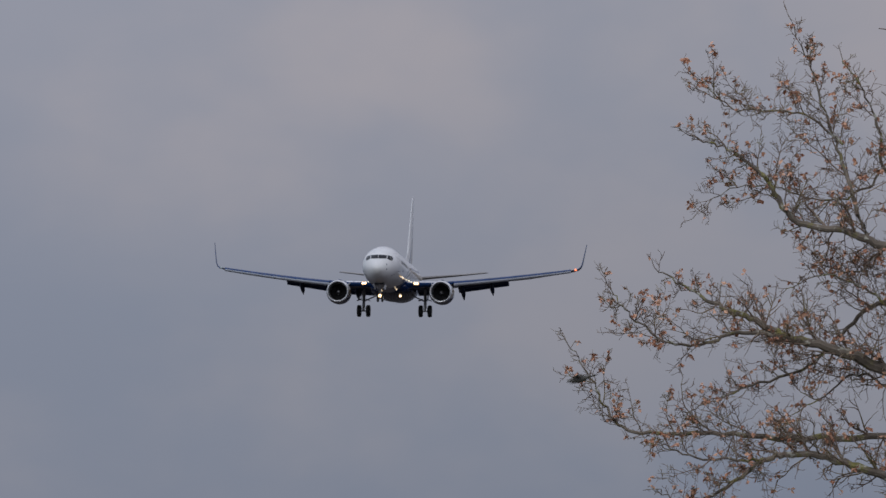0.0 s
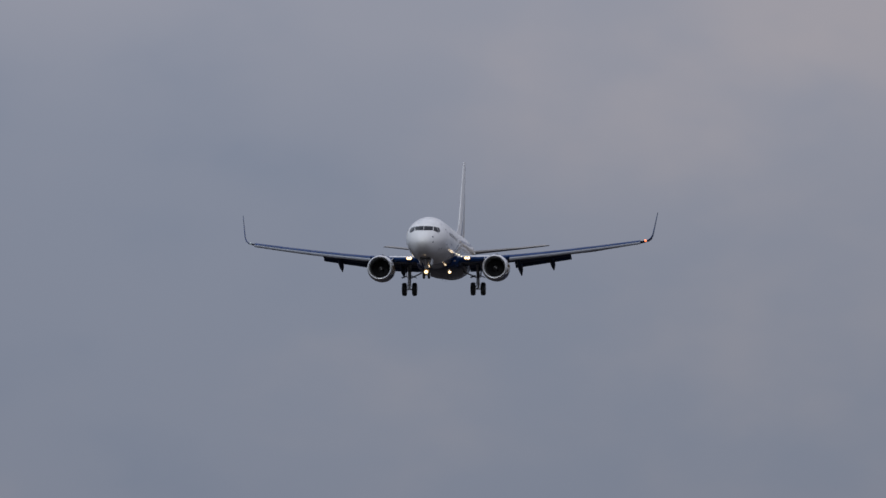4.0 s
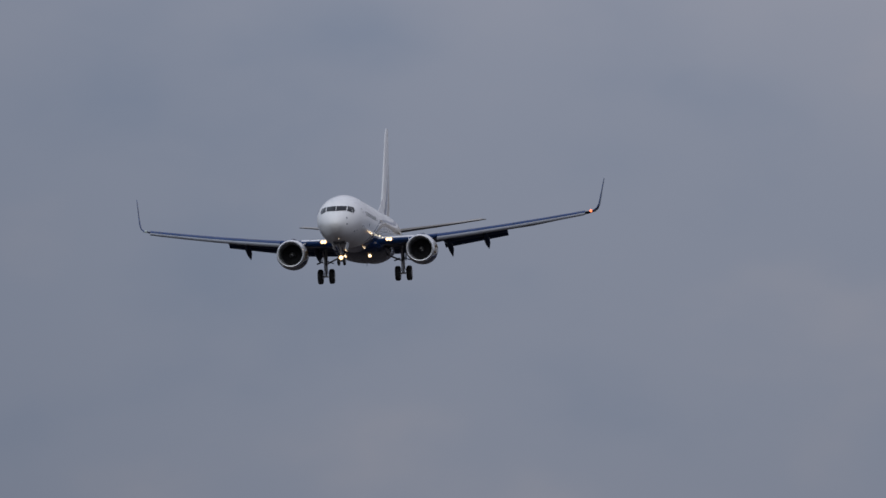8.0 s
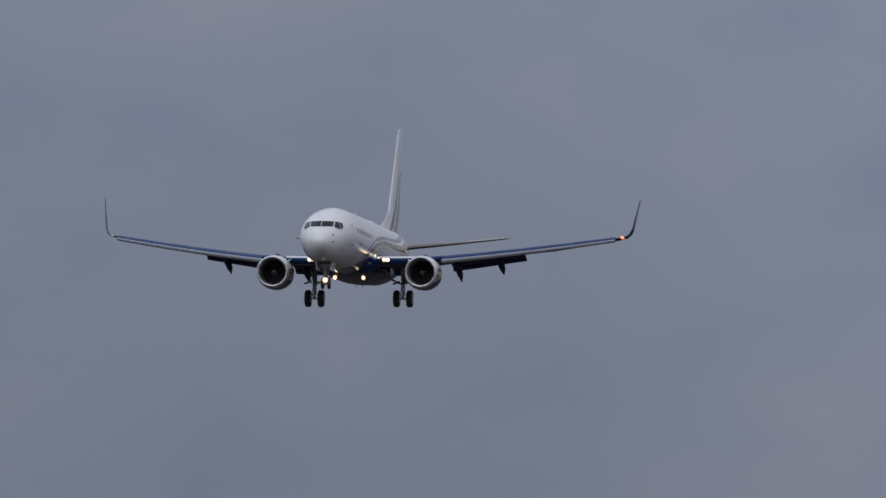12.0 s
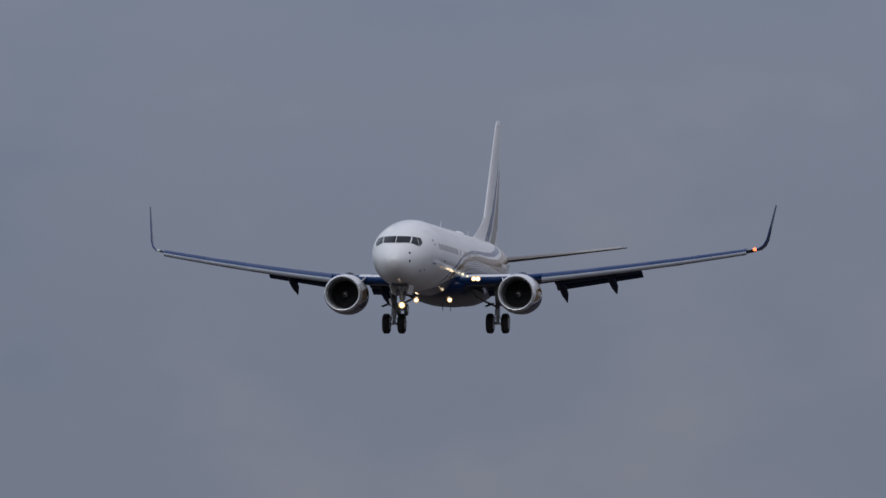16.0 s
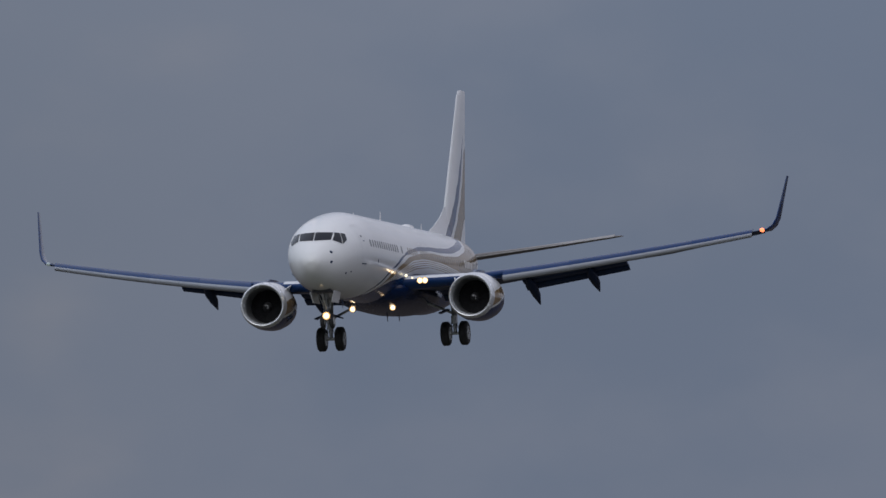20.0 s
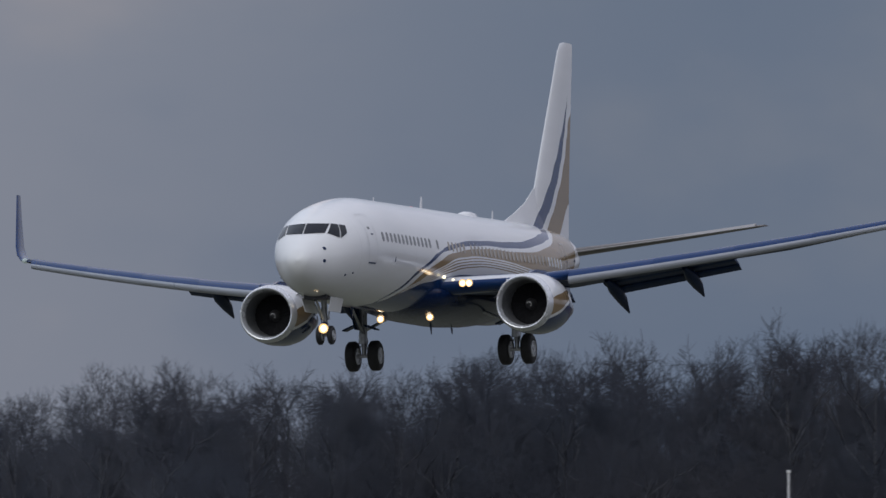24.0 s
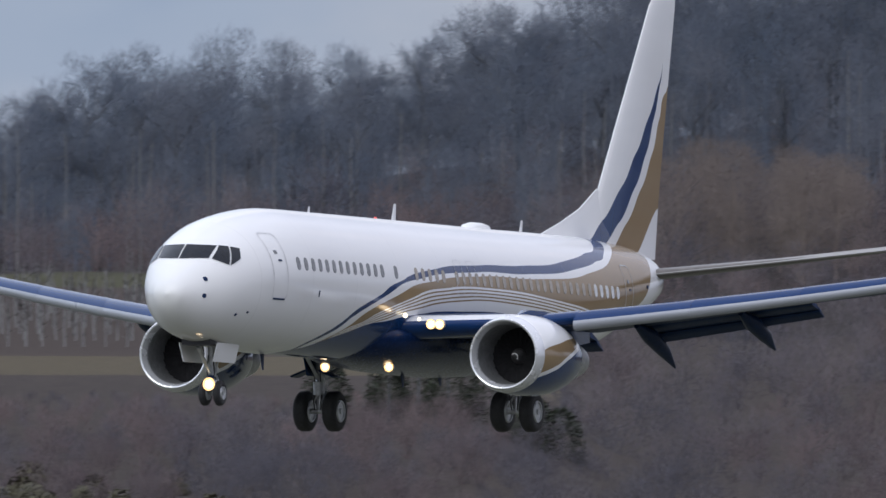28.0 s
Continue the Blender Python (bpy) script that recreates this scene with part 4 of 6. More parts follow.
def build_tail(jet):
    up = Vector((1, 0, 0))
    rings = []
    for z, le, te in ((5.0, 31.4, 36.9), (6.6, 32.28, 37.1), (8.5, 33.60, 37.45), (10.5, 35.02, 37.85), (12.2, 36.2, 38.2), (12.5, 36.55, 38.22), (12.56, 37.0, 38.1)):
        rings.append(foil((0, -le, z), te - le, 0.52 if z < 12.3 else 0.4, 0, up))
    fin = Geo().ring_loft(rings).make("fin", M_FIN, jet, "white tail fin with blue and gold curves")
    rings = []
    for y, h, w in ((28.0, 5.42, 0.05), (29.5, 5.80, 0.10), (31.0, 6.25, 0.15), (32.3, 6.85, 0.20), (33.0, 6.7, 0.18)):
        rings.append([(-w, -y, 5.1), (w, -y, 5.1), (w * 0.5, -y, 5.1 + (h - 5.1) * 0.6), (0.012, -y, h), (-0.012, -y, h), (-w * 0.5, -y, 5.1 + (h - 5.1) * 0.6)])
    Geo().ring_loft(rings).make("dorsal_fin", M_FIN, fin)
    for sd in (-1, 1):
        rings = []
        for x, le, te, z in ((0.3, 33.9, 37.4, 4.41), (0.9, 34.4, 37.6, 4.49), (4.0, 36.45, 38.6, 4.93), (6.9, 38.3, 39.35, 5.36), (7.15, 38.6, 39.4, 5.39)):
            rings.append(foil((sd * x, -le, z), te - le, 0.75, -2))
        st = Geo().ring_loft(rings).make("stabilizer", M_STAB, jet, "horizontal stabilizer in shade-toned grey with bright edges")
        rings = []
        for x, le, z in ((0.9, 34.4, 4.49), (4.0, 36.45, 4.93), (6.9, 38.3, 5.36)):
            rings.append([(sd * x, -le + 0.03, z + 0.01), (sd * x, -le - 0.22, z + 0.13), (sd * x, -le - 0.26, z + 0.11), (sd * x, -le - 0.1, z), (sd * x, -le - 0.08, z - 0.03), (sd * x, -le, z - 0.02)])
        Geo().ring_loft(rings).make("leading_edge", M_EDGE, st, "bright silver leading edge")
        rings = []
        for x, te, z in ((1.0, 37.65, 4.66), (4.0, 38.63, 5.05), (6.8, 39.3, 5.42)):
            rings.append([(sd * x, -te + 0.55, z - 0.045), (sd * x, -te, z - 0.02), (sd * x, -te, z - 0.05), (sd * x, -te + 0.55, z - 0.10)])
        Geo().ring_loft(rings).make("elevator_edge", M_EDGE, st, "pale elevator edge")
    Geo().spin_y([(-36.8, 0.20), (-37.1, 0.13), (-37.12, 0.02)], 0, 4.45, 14).make("tail_cone", M_STEEL, jet)


def build_jet():
    jet = tagged(new("airliner"), "white twin-engine jet airliner with blue and gold swooshes, gear down", "airplane")
    build_hull(jet)
    build_tail(jet)
    for sd in (-1, 1):
        build_wing(jet, sd)
        build_engine(jet, sd)
    build_gear(jet)
    return jet


jet = build_jet()


# ---- the land ----
RISE = [(0, 24.4), (150, 23.4), (300, 20.0), (500, 11.0), (700, 5.0), (1300, 4.0), (1500, 5.0), (1900, 11.0), (2150, 15.0), (2400, 20.0), (2700, 27.0), (2950, 33.0), (3200, 36.0), (4000, 36.0), (4990, 38.0)]
FIELD = [(1500, 5.0), (1620, 9.0), (1720, 13.2), (1850, 15.4), (1960, 15.9), (2120, 17.9), (2260, 19.6), (2330, 20.3), (2500, 19.5), (2700, 15.0)]  # sloping field by the wood's west end
SADDLE = [(-180, 0.3), (-26, 0.3), (-24.0, 0.30), (-23.0, 0.70), (-22.2, 1.0), (60, 1.0), (90, 0.3), (180, 0.3)]


def lerp_rows(rows, u):
    for (a, va), (b, vb) in zip(rows, rows[1:]):
        if u <= b:
            t = max(0.0, (u - a) / (b - a))
            return va + (vb - va) * t
    return rows[-1][1]


def land_z(r, az):
    h = lerp_rows(RISE, r)
    if r > 2150:
        h = 15 + (h - 15) * lerp_rows(SADDLE, az)
    k = min(1.0, max(0.0, (-22.85 - az) / 0.2)) * min(1.0, max(0.0, (az + 40) / 6))
    if k and 1500 < r < 2700:
        h += (max(h, lerp_rows(FIELD, r)) - h) * k
    a = radians(az)
    p = Vector((r * math.sin(a) * 0.006, r * math.cos(a) * 0.006, 0.3))
    return h + noise.noise(p) * min(1.0, r / 400) * 1.1


def spot(r, az, up=0.0):
    """A place on the land r metres from the tripod, az degrees east of north."""
    a = radians(az)
    return Vector((r * math.sin(a), r * math.cos(a), land_z(r, az) + up))


def sight(r, az, el):
    """The point r metres off (over ground) at which a bearing and an elevation meet."""
    a = radians(az)
    return Vector((r * math.sin(a), r * math.cos(a), EYE.z + r * math.tan(radians(el))))


def land_material():
    mat = Mat("meadow_and_litter", (0.08, 0.08, 0.04), 0.95)
    x, y, z = mat.axes()
    r = mat.calc("SQRT", mat.calc("ADD", mat.calc("MULTIPLY", x, x), mat.calc("MULTIPLY", y, y)))
    n = mat.noise(0.05, 5, 0.65)
    fine = mat.noise(0.9, 4, 0.7)
    grass = mat.ramp(fine, [(0.3, (0.036, 0.031, 0.029)), (0.7, (0.072, 0.059, 0.052))])
    litter = mat.ramp(fine, [(0.3, (0.025, 0.022, 0.022)), (0.7, (0.050, 0.042, 0.039))])
    # unseen near ground, paler so that it bounces light up at the jet
    bounce_ground = mat.ramp(fine, [(0.3, (0.078, 0.080, 0.060)), (0.7, (0.120, 0.120, 0.092))])
    meadow = mat.ramp(fine, [(0.3, (0.068, 0.058, 0.040)), (0.7, (0.108, 0.090, 0.062))])
    tilled = mat.ramp(fine, [(0.3, (0.046, 0.037, 0.033)), (0.7, (0.072, 0.057, 0.050))])
    verge = mat.ramp(fine, [(0.3, (0.046, 0.047, 0.027)), (0.7, (0.078, 0.074, 0.045))])
    far_r = mat.calc("MULTIPLY_ADD", n, 24.0, r)
    field = mat.mix(mat.calc("GREATER_THAN", far_r, 1975.0), meadow, tilled)
    field = mat.mix(mat.calc("GREATER_THAN", far_r, 2262.0), field, verge)
    field = mat.mix(mat.calc("GREATER_THAN", 1872.0, far_r), field, grass)
    west = mat.calc("GREATER_THAN", mat.calc("DIVIDE", mat.calc("MULTIPLY", x, -1.0), mat.calc("MAXIMUM", y, 1.0)), math.tan(radians(22.9)))
    grass = mat.mix(mat.calc("GREATER_THAN", 1500.0, mat.calc("MULTIPLY_ADD", n, 90.0, r)), grass, bounce_ground)
    grass = mat.mix(mat.calc("MULTIPLY", west, mat.calc("GREATER_THAN", far_r, 1640.0)), grass, field)
    edge = mat.calc("GREATER_THAN", mat.calc("MULTIPLY_ADD", n, 120.0, r), mat.calc("MULTIPLY_ADD", west, 110.0, 2290.0))
    mat.color(mat.mix(edge, grass, litter))
    mat.bump(fine, 0.5, 0.3)
    mat.b.inputs["Specular IOR Level"].default_value = 0.05
    return mat.m


def build_land():
    rs = [0, 4, 12, 30, 70, 150, 225, 300, 400, 500, 600, 700, 1000, 1300] + [1400 + 60 * k for k in range(32)] + [3300, 3700, 4300, 4990]
    azs = [-180 + 6 * k for k in range(26)] + [-25.5 + 0.35 * k for k in range(36)] + [-12 + 6 * k for k in range(32)]
    v, f, n = [], [], len(azs)
    for r in rs[1:]:
        v.extend(tuple(spot(r, az)) for az in azs)
    for i in range(len(rs) - 2):
        for j in range(n):
            k = (j + 1) % n
            f.append((i * n + j, i * n + k, (i + 1) * n + k, (i + 1) * n + j))
    v.append((0, 0, 24.4))
    f.extend((len(v) - 1, (j + 1) % n, j) for j in range(n))
    tagged(mesh_ob("ground", v, f, land_material()), "winter meadow rising to a wooded hillside", "ground", kind="structure")


build_land()


def bark_material(name, lo, hi, lichen=0.0):
    mat = Mat(name, lo, 0.9)
    n = mat.noise(2.2, 5, 0.7)
    c = mat.ramp(n, [(0.3, lo), (0.7, hi)])
    if lichen:
        c = mat.mix(mat.ramp(mat.noise(5.5, 4, 0.6), [(0.52, 0.0), (0.62, lichen)]), c, (0.26, 0.24, 0.075))
        c = mat.mix(mat.ramp(mat.noise(9.0, 3, 0.6), [(0.58, 0.0), (0.64, lichen)]), c, (0.50, 0.49, 0.42))
    mat.color(c)
    mat.bump(mat.noise(22, 4, 0.7), 0.5, 0.02)
    return mat.m


def twig_material(name, a, b):
    """Fine twigs: two tints in drifts the size of a few crowns, with faint grain."""
    mat = Mat(name, a, 0.95)
    c = mat.ramp(mat.noise(0.045, 4, 0.6), [(0.36, a), (0.64, b)])
    grain = mat.ramp(mat.noise(0.55, 5, 0.7), [(0.28, 0.80), (0.72, 1.16)])
    c = mat.mix(1.0, c, grain, "MULTIPLY")
    mat.color(c)
    through = mat.node("ShaderNodeBsdfTranslucent")
    mat.link(c, through.inputs[0])
    both = mat.node("ShaderNodeMixShader")
    both.inputs[0].default_value = 0.45
    mat.link(mat.b.outputs[0], both.inputs[1])
    mat.link(through.outputs[0], both.inputs[2])
    # a tuft of hair-thin shoots covers only part of its outline
    airy = mat.node("ShaderNodeMixShader")
    airy.inputs[0].default_value = 0.30
    mat.link(both.outputs[0], airy.inputs[1])
    mat.link(mat.node("ShaderNodeBsdfTransparent").outputs[0], airy.inputs[2])
    mat.link(airy.outputs[0], mat.nt.nodes["Material Output"].inputs[0])
    mat.b.inputs["Specular IOR Level"].default_value = 0.1
    return mat.m


def leaf_material(name, lo, hi):
    mat = Mat(name, lo, 0.7)
    g = mat.node("ShaderNodeNewGeometry")
    mat.color(mat.ramp(g.outputs["Random Per Island"], [(0.0, lo), (1.0, hi)]))
    return mat.m


# distance haze put into these bark, twig and scrub colours as blue tint
M_BARK = bark_material("haze_grey_bark", (0.075, 0.082, 0.092), (0.135, 0.14, 0.15))
M_TWIG = twig_material("haze_blue_twigs", (0.118, 0.144, 0.188), (0.170, 0.180, 0.208))
M_SCRUB = twig_material("haze_tinted_thicket", (0.108, 0.107, 0.128), (0.212, 0.184, 0.190))
# this and shade-dark M_TWIG_DARK: darkened twig copies, shade put into the colour
M_TWIG_MID = twig_material("shade_toned_twigs", (0.056, 0.066, 0.084), (0.092, 0.094, 0.106))
# russet, with a little of the same haze blue mixed in
M_TWIG_RED = twig_material("russet_twigs", (0.132, 0.110, 0.118), (0.232, 0.180, 0.174))
M_TWIG_DARK = twig_material("shade_dark_twigs", (0.038, 0.044, 0.056), (0.066, 0.065, 0.072))
M_TWIG_TAN = twig_material("tan_twigs", (0.205, 0.170, 0.152), (0.268, 0.224, 0.198))
M_LIMB = bark_material("dark_limbs", (0.030, 0.032, 0.036), (0.060, 0.062, 0.066))
M_PALE = bark_material("pale_bark", (0.11, 0.11, 0.115), (0.21, 0.205, 0.20))
M_EVERGREEN = leaf_material("evergreen_leaves", (0.022, 0.032, 0.018), (0.050, 0.064, 0.034))
M_OLIVE = leaf_material("olive_leaves", (0.066, 0.062, 0.032), (0.088, 0.080, 0.042))


def stick(g, pts, radii, n=3):
    g.tube(pts, radii, n, caps=False)


def blade(g, pts, radii):
    """A thin flat twig, far too slight to need a round section."""
    pts = [Vector(p) for p in pts]
    d = (pts[-1] - pts[0]).normalized()
    s = d.orthogonal().normalized()
    s.rotate(Matrix.Rotation((pts[0].x * 7.3 + pts[0].z * 3.1) % 6.283, 3, d))
    b = len(g.v)
    for p, r in zip(pts, radii):
        g.v.extend((p - s * r, p + s * r))
    for i in range(len(pts) - 1):
        g.f.append((b + 2 * i, b + 2 * i + 1, b + 2 * i + 3, b + 2 * i + 2))


def grow(wood, twigs, rng, p, d, length, r, depth, counts, flat=0.0):
    """One limb and what springs from it; the last two orders go to twigs. flat: least half-width of flat twigs, 0 for round ones."""
    steps = 4 if depth > 1 else 2
    pts, rad = [p.copy()], [r]
    q, e = p.copy(), d.normalized()
    for i in range(steps):
        e = (e + Vector((rng.gauss(0, 0.17), rng.gauss(0, 0.17), rng.gauss(0.05, 0.12)))).normalized()
        q = q + e * (length / steps)
        pts.append(q.copy())
        rad.append(max(flat, r * (1 - 0.62 * (i + 1) / steps)))
    if flat and depth <= 1:
        blade(twigs, pts if depth else [pts[0], pts[-1]], rad if depth else [rad[0], rad[-1]])
    else:
        stick(wood if depth > 1 else twigs, pts, rad, 5 if depth > 2 else 3)
    if depth <= 0:
        return
    count = counts[depth]
    for k in range(count):
        t = 0.25 + 0.75 * (k + rng.random()) / count
        i = min(int(t * steps), steps - 1)
        o = pts[i].lerp(pts[i + 1], t * steps - i)
        ax = (pts[i + 1] - pts[i]).normalized()
        side = ax.orthogonal().normalized()
        side.rotate(Matrix.Rotation(rng.random() * 6.283, 3, ax))
        a = radians(rng.uniform(25, 60))
        nd = ax * math.cos(a) + side * math.sin(a)
        grow(wood, twigs, rng, o, nd, length * rng.uniform(0.42, 0.66), max(0.014, r * rng.uniform(0.38, 0.58)), depth - 1, counts, flat)


def bare_tree_meshes(seed, height, counts, flat):
    """Wood and twigs of a leafless broadleaf tree standing at the origin."""
    rng = random.Random(seed)
    wood, twigs = Geo(), Geo()
    trunk_h = height * rng.uniform(0.46, 0.56)
    pts, q = [Vector((0, 0, -1.0))], Vector((0, 0, 0))
    for k in range(5):
        pts.append(q.copy())
        q = q + Vector((rng.gauss(0, 0.18), rng.gauss(0, 0.18), trunk_h / 4))
    r0 = height * 0.019
    stick(wood, pts, [r0 * 1.4, r0 * 1.15, r0, r0 * 0.9, r0 * 0.82, r0 * 0.7], 7)
    n = rng.randint(5, 6)
    for k in range(n):
        a = 6.283 * (k + rng.random() * 0.6) / n
        t = rng.uniform(0.45, 1.0) if k else 1.0
        o = pts[1].lerp(pts[-1], t)
        tilt = radians(rng.uniform(22, 58)) if k else 0.05
        d = Vector((math.cos(a) * math.sin(tilt), math.sin(a) * math.sin(tilt), math.cos(tilt)))
        grow(wood, twigs, rng, o, d, height * rng.uniform(0.30, 0.40) * (1.12 if not k else 1), r0 * rng.uniform(0.45, 0.62), 3, counts, flat)
    return wood, twigs


def spray(g, normals, rng, c, mid, rx, rz, n, length, half):
    """n short tapered twigs all through an ellipsoid round c; mid is the heart of the crown."""
    for _ in range(n):
        d = Vector((rng.gauss(0, 1), rng.gauss(0, 1), rng.gauss(0.15, 1))).normalized()
        k = rng.random() ** 0.45
        p = c + Vector((d.x * rx * k, d.y * rx * k, d.z * rz * k))
        e = (d * 0.45 + Vector((rng.gauss(0, 0.36), rng.gauss(0, 0.36), rng.gauss(0.75, 0.4)))).normalized() * length * rng.uniform(0.5, 1.5)
        s = e.orthogonal().normalized()
        s.rotate(Matrix.Rotation(rng.random() * 6.283, 3, e))
        s *= half
        b = len(g.v)
        g.v.extend((p - s, p + s, p + e))
        g.f.append((b, b + 1, b + 2))
        m = (d * 0.35 + (p - mid).normalized() * 0.6 + Vector((0, 0, 0.35))).normalized()
        normals.extend((m, m, m))


def dense_tree(seed, h):
    """A broad winter tree of the far wood: trunk, limbs and a crown of fine twigs."""
    rng = random.Random(seed)
    g, normals = Geo(), []
    stick(g, [(0, 0, -1), (rng.gauss(0, 0.1), 0, h * 0.3), (rng.gauss(0, 0.3), rng.gauss(0, 0.3), h * 0.8)], [h * 0.015, h * 0.011, h * 0.003], 4)
    lobes = []
    for k in range(18):
        a, u = k * 2.4 + rng.random(), (k + 0.5) / 18
        z = h * (0.20 + 0.70 * u)
        ring = h * 0.25 * math.sin(math.pi * (0.25 + 0.72 * u)) ** 0.6 * rng.uniform(0.5, 1.1)
        c = Vector((math.cos(a) * ring, math.sin(a) * ring, z + rng.gauss(0, h * 0.02)))
        stick(g, [(0, 0, z * 0.6), c], [h * 0.004, h * 0.0015], 3)
        lobes.append(c)
    normals.extend(Vector((p.x, p.y, 0.4)).normalized() for p in g.v)
    for c in lobes:
        r = h * rng.uniform(0.085, 0.13)
        spray(g, normals, rng, c, Vector((0, 0, h * 0.42)), r, r * rng.uniform(0.9, 1.25), 190, h * 0.044, h * 0.0018)
    return quads(g, normals)


def crown_normals(v, given=None):
    """Normals that round off a crown: those given, or outwards from its heart."""
    if given is not None:
        return np.array([tuple(n) for n in given])
    n = v - np.array((0.0, 0.0, v[:, 2].max() * 0.52))
    n[:, 2] += 0.3 * np.linalg.norm(n, axis=1)
    return n / np.maximum(np.linalg.norm(n, axis=1), 1e-6)[:, None]


def faced_out(v, f, given=None):
    """The faces turned so that each one's front looks out of the crown, with the normals."""
    n = crown_normals(v, given)
    w = np.cross(v[f[:, 1]] - v[f[:, 0]], v[f[:, 2]] - v[f[:, 0]])
    back = (w * n[f].mean(1)).sum(1) < 0
    f = f.copy()
    f[back] = f[back][:, ::-1]
    return v, f, n


def stuff_mesh(name, pieces, material, label, category, soft=True):
    """Many turned and scaled copies of (verts, faces) joined into one mesh of kind stuff."""
    vs, loops, starts, totals, base, ls = [], [], [], [], 0, 0
    for (v, f, n), (x, y, z, s, a) in pieces:
        c, q = math.cos(a) * s, math.sin(a) * s
        w = np.empty_like(v)
        w[:, 0], w[:, 1], w[:, 2] = v[:, 0] * c - v[:, 1] * q + x, v[:, 0] * q + v[:, 1] * c + y, v[:, 2] * s + z
        vs.append(w)
        loops.append((f + base).ravel())
        base += len(v)
    v = np.concatenate(vs)
    l = np.concatenate(loops)
    nf = len(l) // 3
    me = bpy.data.meshes.new(name)
    me.vertices.add(len(v))
    me.vertices.foreach_set("co", v.astype(np.float32).ravel())
    me.loops.add(len(l))
    me.loops.foreach_set("vertex_index", l.astype(np.int32))
    me.polygons.add(nf)
    me.polygons.foreach_set("loop_start", np.arange(0, nf * 3, 3, dtype=np.int32))
    me.update(calc_edges=True)
    if soft:
        nrm = []
        for (v, f, n), (x, y, z, s, a) in pieces:
            c, q = math.cos(a), math.sin(a)
            nrm.append(np.stack((n[:, 0] * c - n[:, 1] * q, n[:, 0] * q + n[:, 1] * c, n[:, 2]), 1))
        me.polygons.foreach_set("use_smooth", [True] * nf)
        me.normals_split_custom_set_from_vertices(np.concatenate(nrm).tolist())
    me.materials.append(material)
    return tagged(new(name, me), label, category, kind="stuff")


def quads(g, given=None):
    return faced_out(np.array([tuple(p) for p in g.v], dtype=np.float64), np.array([t for q in g.f for t in (((q[0], q[1], q[2]), (q[0], q[2], q[3])) if len(q) == 4 else (q[:3],))]), given)


def soft_crown(g, material, parent, label):
    """A crown part of one tree with rounded-off shading."""
    v, f, n = quads(g)
    ob = mesh_ob("crown", v, [tuple(int(i) for i in q) for q in f], material, parent, label)
    ob.data.normals_split_custom_set_from_vertices(n.tolist())
    return ob


HOUSE_AZ, HOUSE_R = -19.735, 2700.0


# bearing and elevation of the wood's uneven skyline
SKYLINE = [(-25, 0.20), (-23.89, 0.212), (-23.67, 0.295), (-23.40, 0.306), (-23.26, 0.280), (-23.11, 0.345), (-22.97, 0.395), (-22.85, 0.465), (-22.5, 0.52), (-21.9, 0.530), (-21.75, 0.57), (-21.54, 0.528),
           (-21.42, 0.552), (-21.30, 0.470), (-21.12, 0.631), (-20.95, 0.628), (-20.65, 0.615), (-20.49, 0.590), (-20.18, 0.555), (-20.05, 0.56), (-19.88, 0.488), (-19.74, 0.572), (-19.42, 0.572), (-19.36, 0.50), (-19.2, 0.475), (-18.98, 0.51),
           (-18.74, 0.560), (-18.59, 0.480), (-18.43, 0.505), (-18.33, 0.43), (-18.15, 0.492), (-17.93, 0.485), (-17.83, 0.48), (-17.74, 0.575), (-17.64, 0.515), (-17.47, 0.515), (-17.33, 0.53), (-17.12, 0.555), (-16.9, 0.57),
           (-16.42, 0.593), (-16.1, 0.614), (-15.84, 0.583), (-14, 0.57)]


def tall(r, az, share=1.0):
    """The height of a tree at r, az that reaches share of the way up to the skyline."""
    ground = land_z(r, az)
    return (EYE.z + r * math.tan(radians(lerp_rows(SKYLINE, az))) - ground) * share


def wood_skeleton(seed, h):
    """Dark trunk and rising limbs of a wood-edge tree, for a crown of twigs to stand round."""
    rng = random.Random(seed)
    g = Geo()
    lean = rng.gauss(0, 0.03)
    top = Vector((lean * h, rng.gauss(0, 0.02) * h, h * 0.86))
    stick(g, [Vector((0, 0, -0.8)), Vector((lean * h * 0.3, 0, h * 0.28)), Vector((lean * h * 0.5, 0, h * 0.55)), top], [h * 0.010, h * 0.008, h * 0.006, h * 0.002], 5)
    def branch(o, d, ln, r, order):
        pts, q, e = [o.copy()], o.copy(), d.normalized()
        for _ in range(4):
            e = (e + Vector((rng.gauss(0, 0.16), rng.gauss(0, 0.16), rng.gauss(0.08, 0.12)))).normalized()
            q = q + e * ln / 4
            pts.append(q.copy())
        stick(g, pts, [r, r * 0.82, r * 0.62, r * 0.42, r * 0.16], 4 if order else 3)
        if order:
            for i in (2, 3, 4):
                branch(pts[i], e + Vector((rng.gauss(0, 0.6), rng.gauss(0, 0.6), rng.gauss(0.2, 0.3))), ln * rng.uniform(0.45, 0.7), r * 0.5, order - 1)

    for k in range(7):
        t = 0.28 + 0.07 * k
        a = k * 2.4 + rng.random()
        branch(Vector((lean * h * t, 0, h * t)), Vector((math.cos(a), math.sin(a), rng.uniform(0.8, 1.7))), h * rng.uniform(0.18, 0.28), h * 0.005, 1)
    return quads(g)


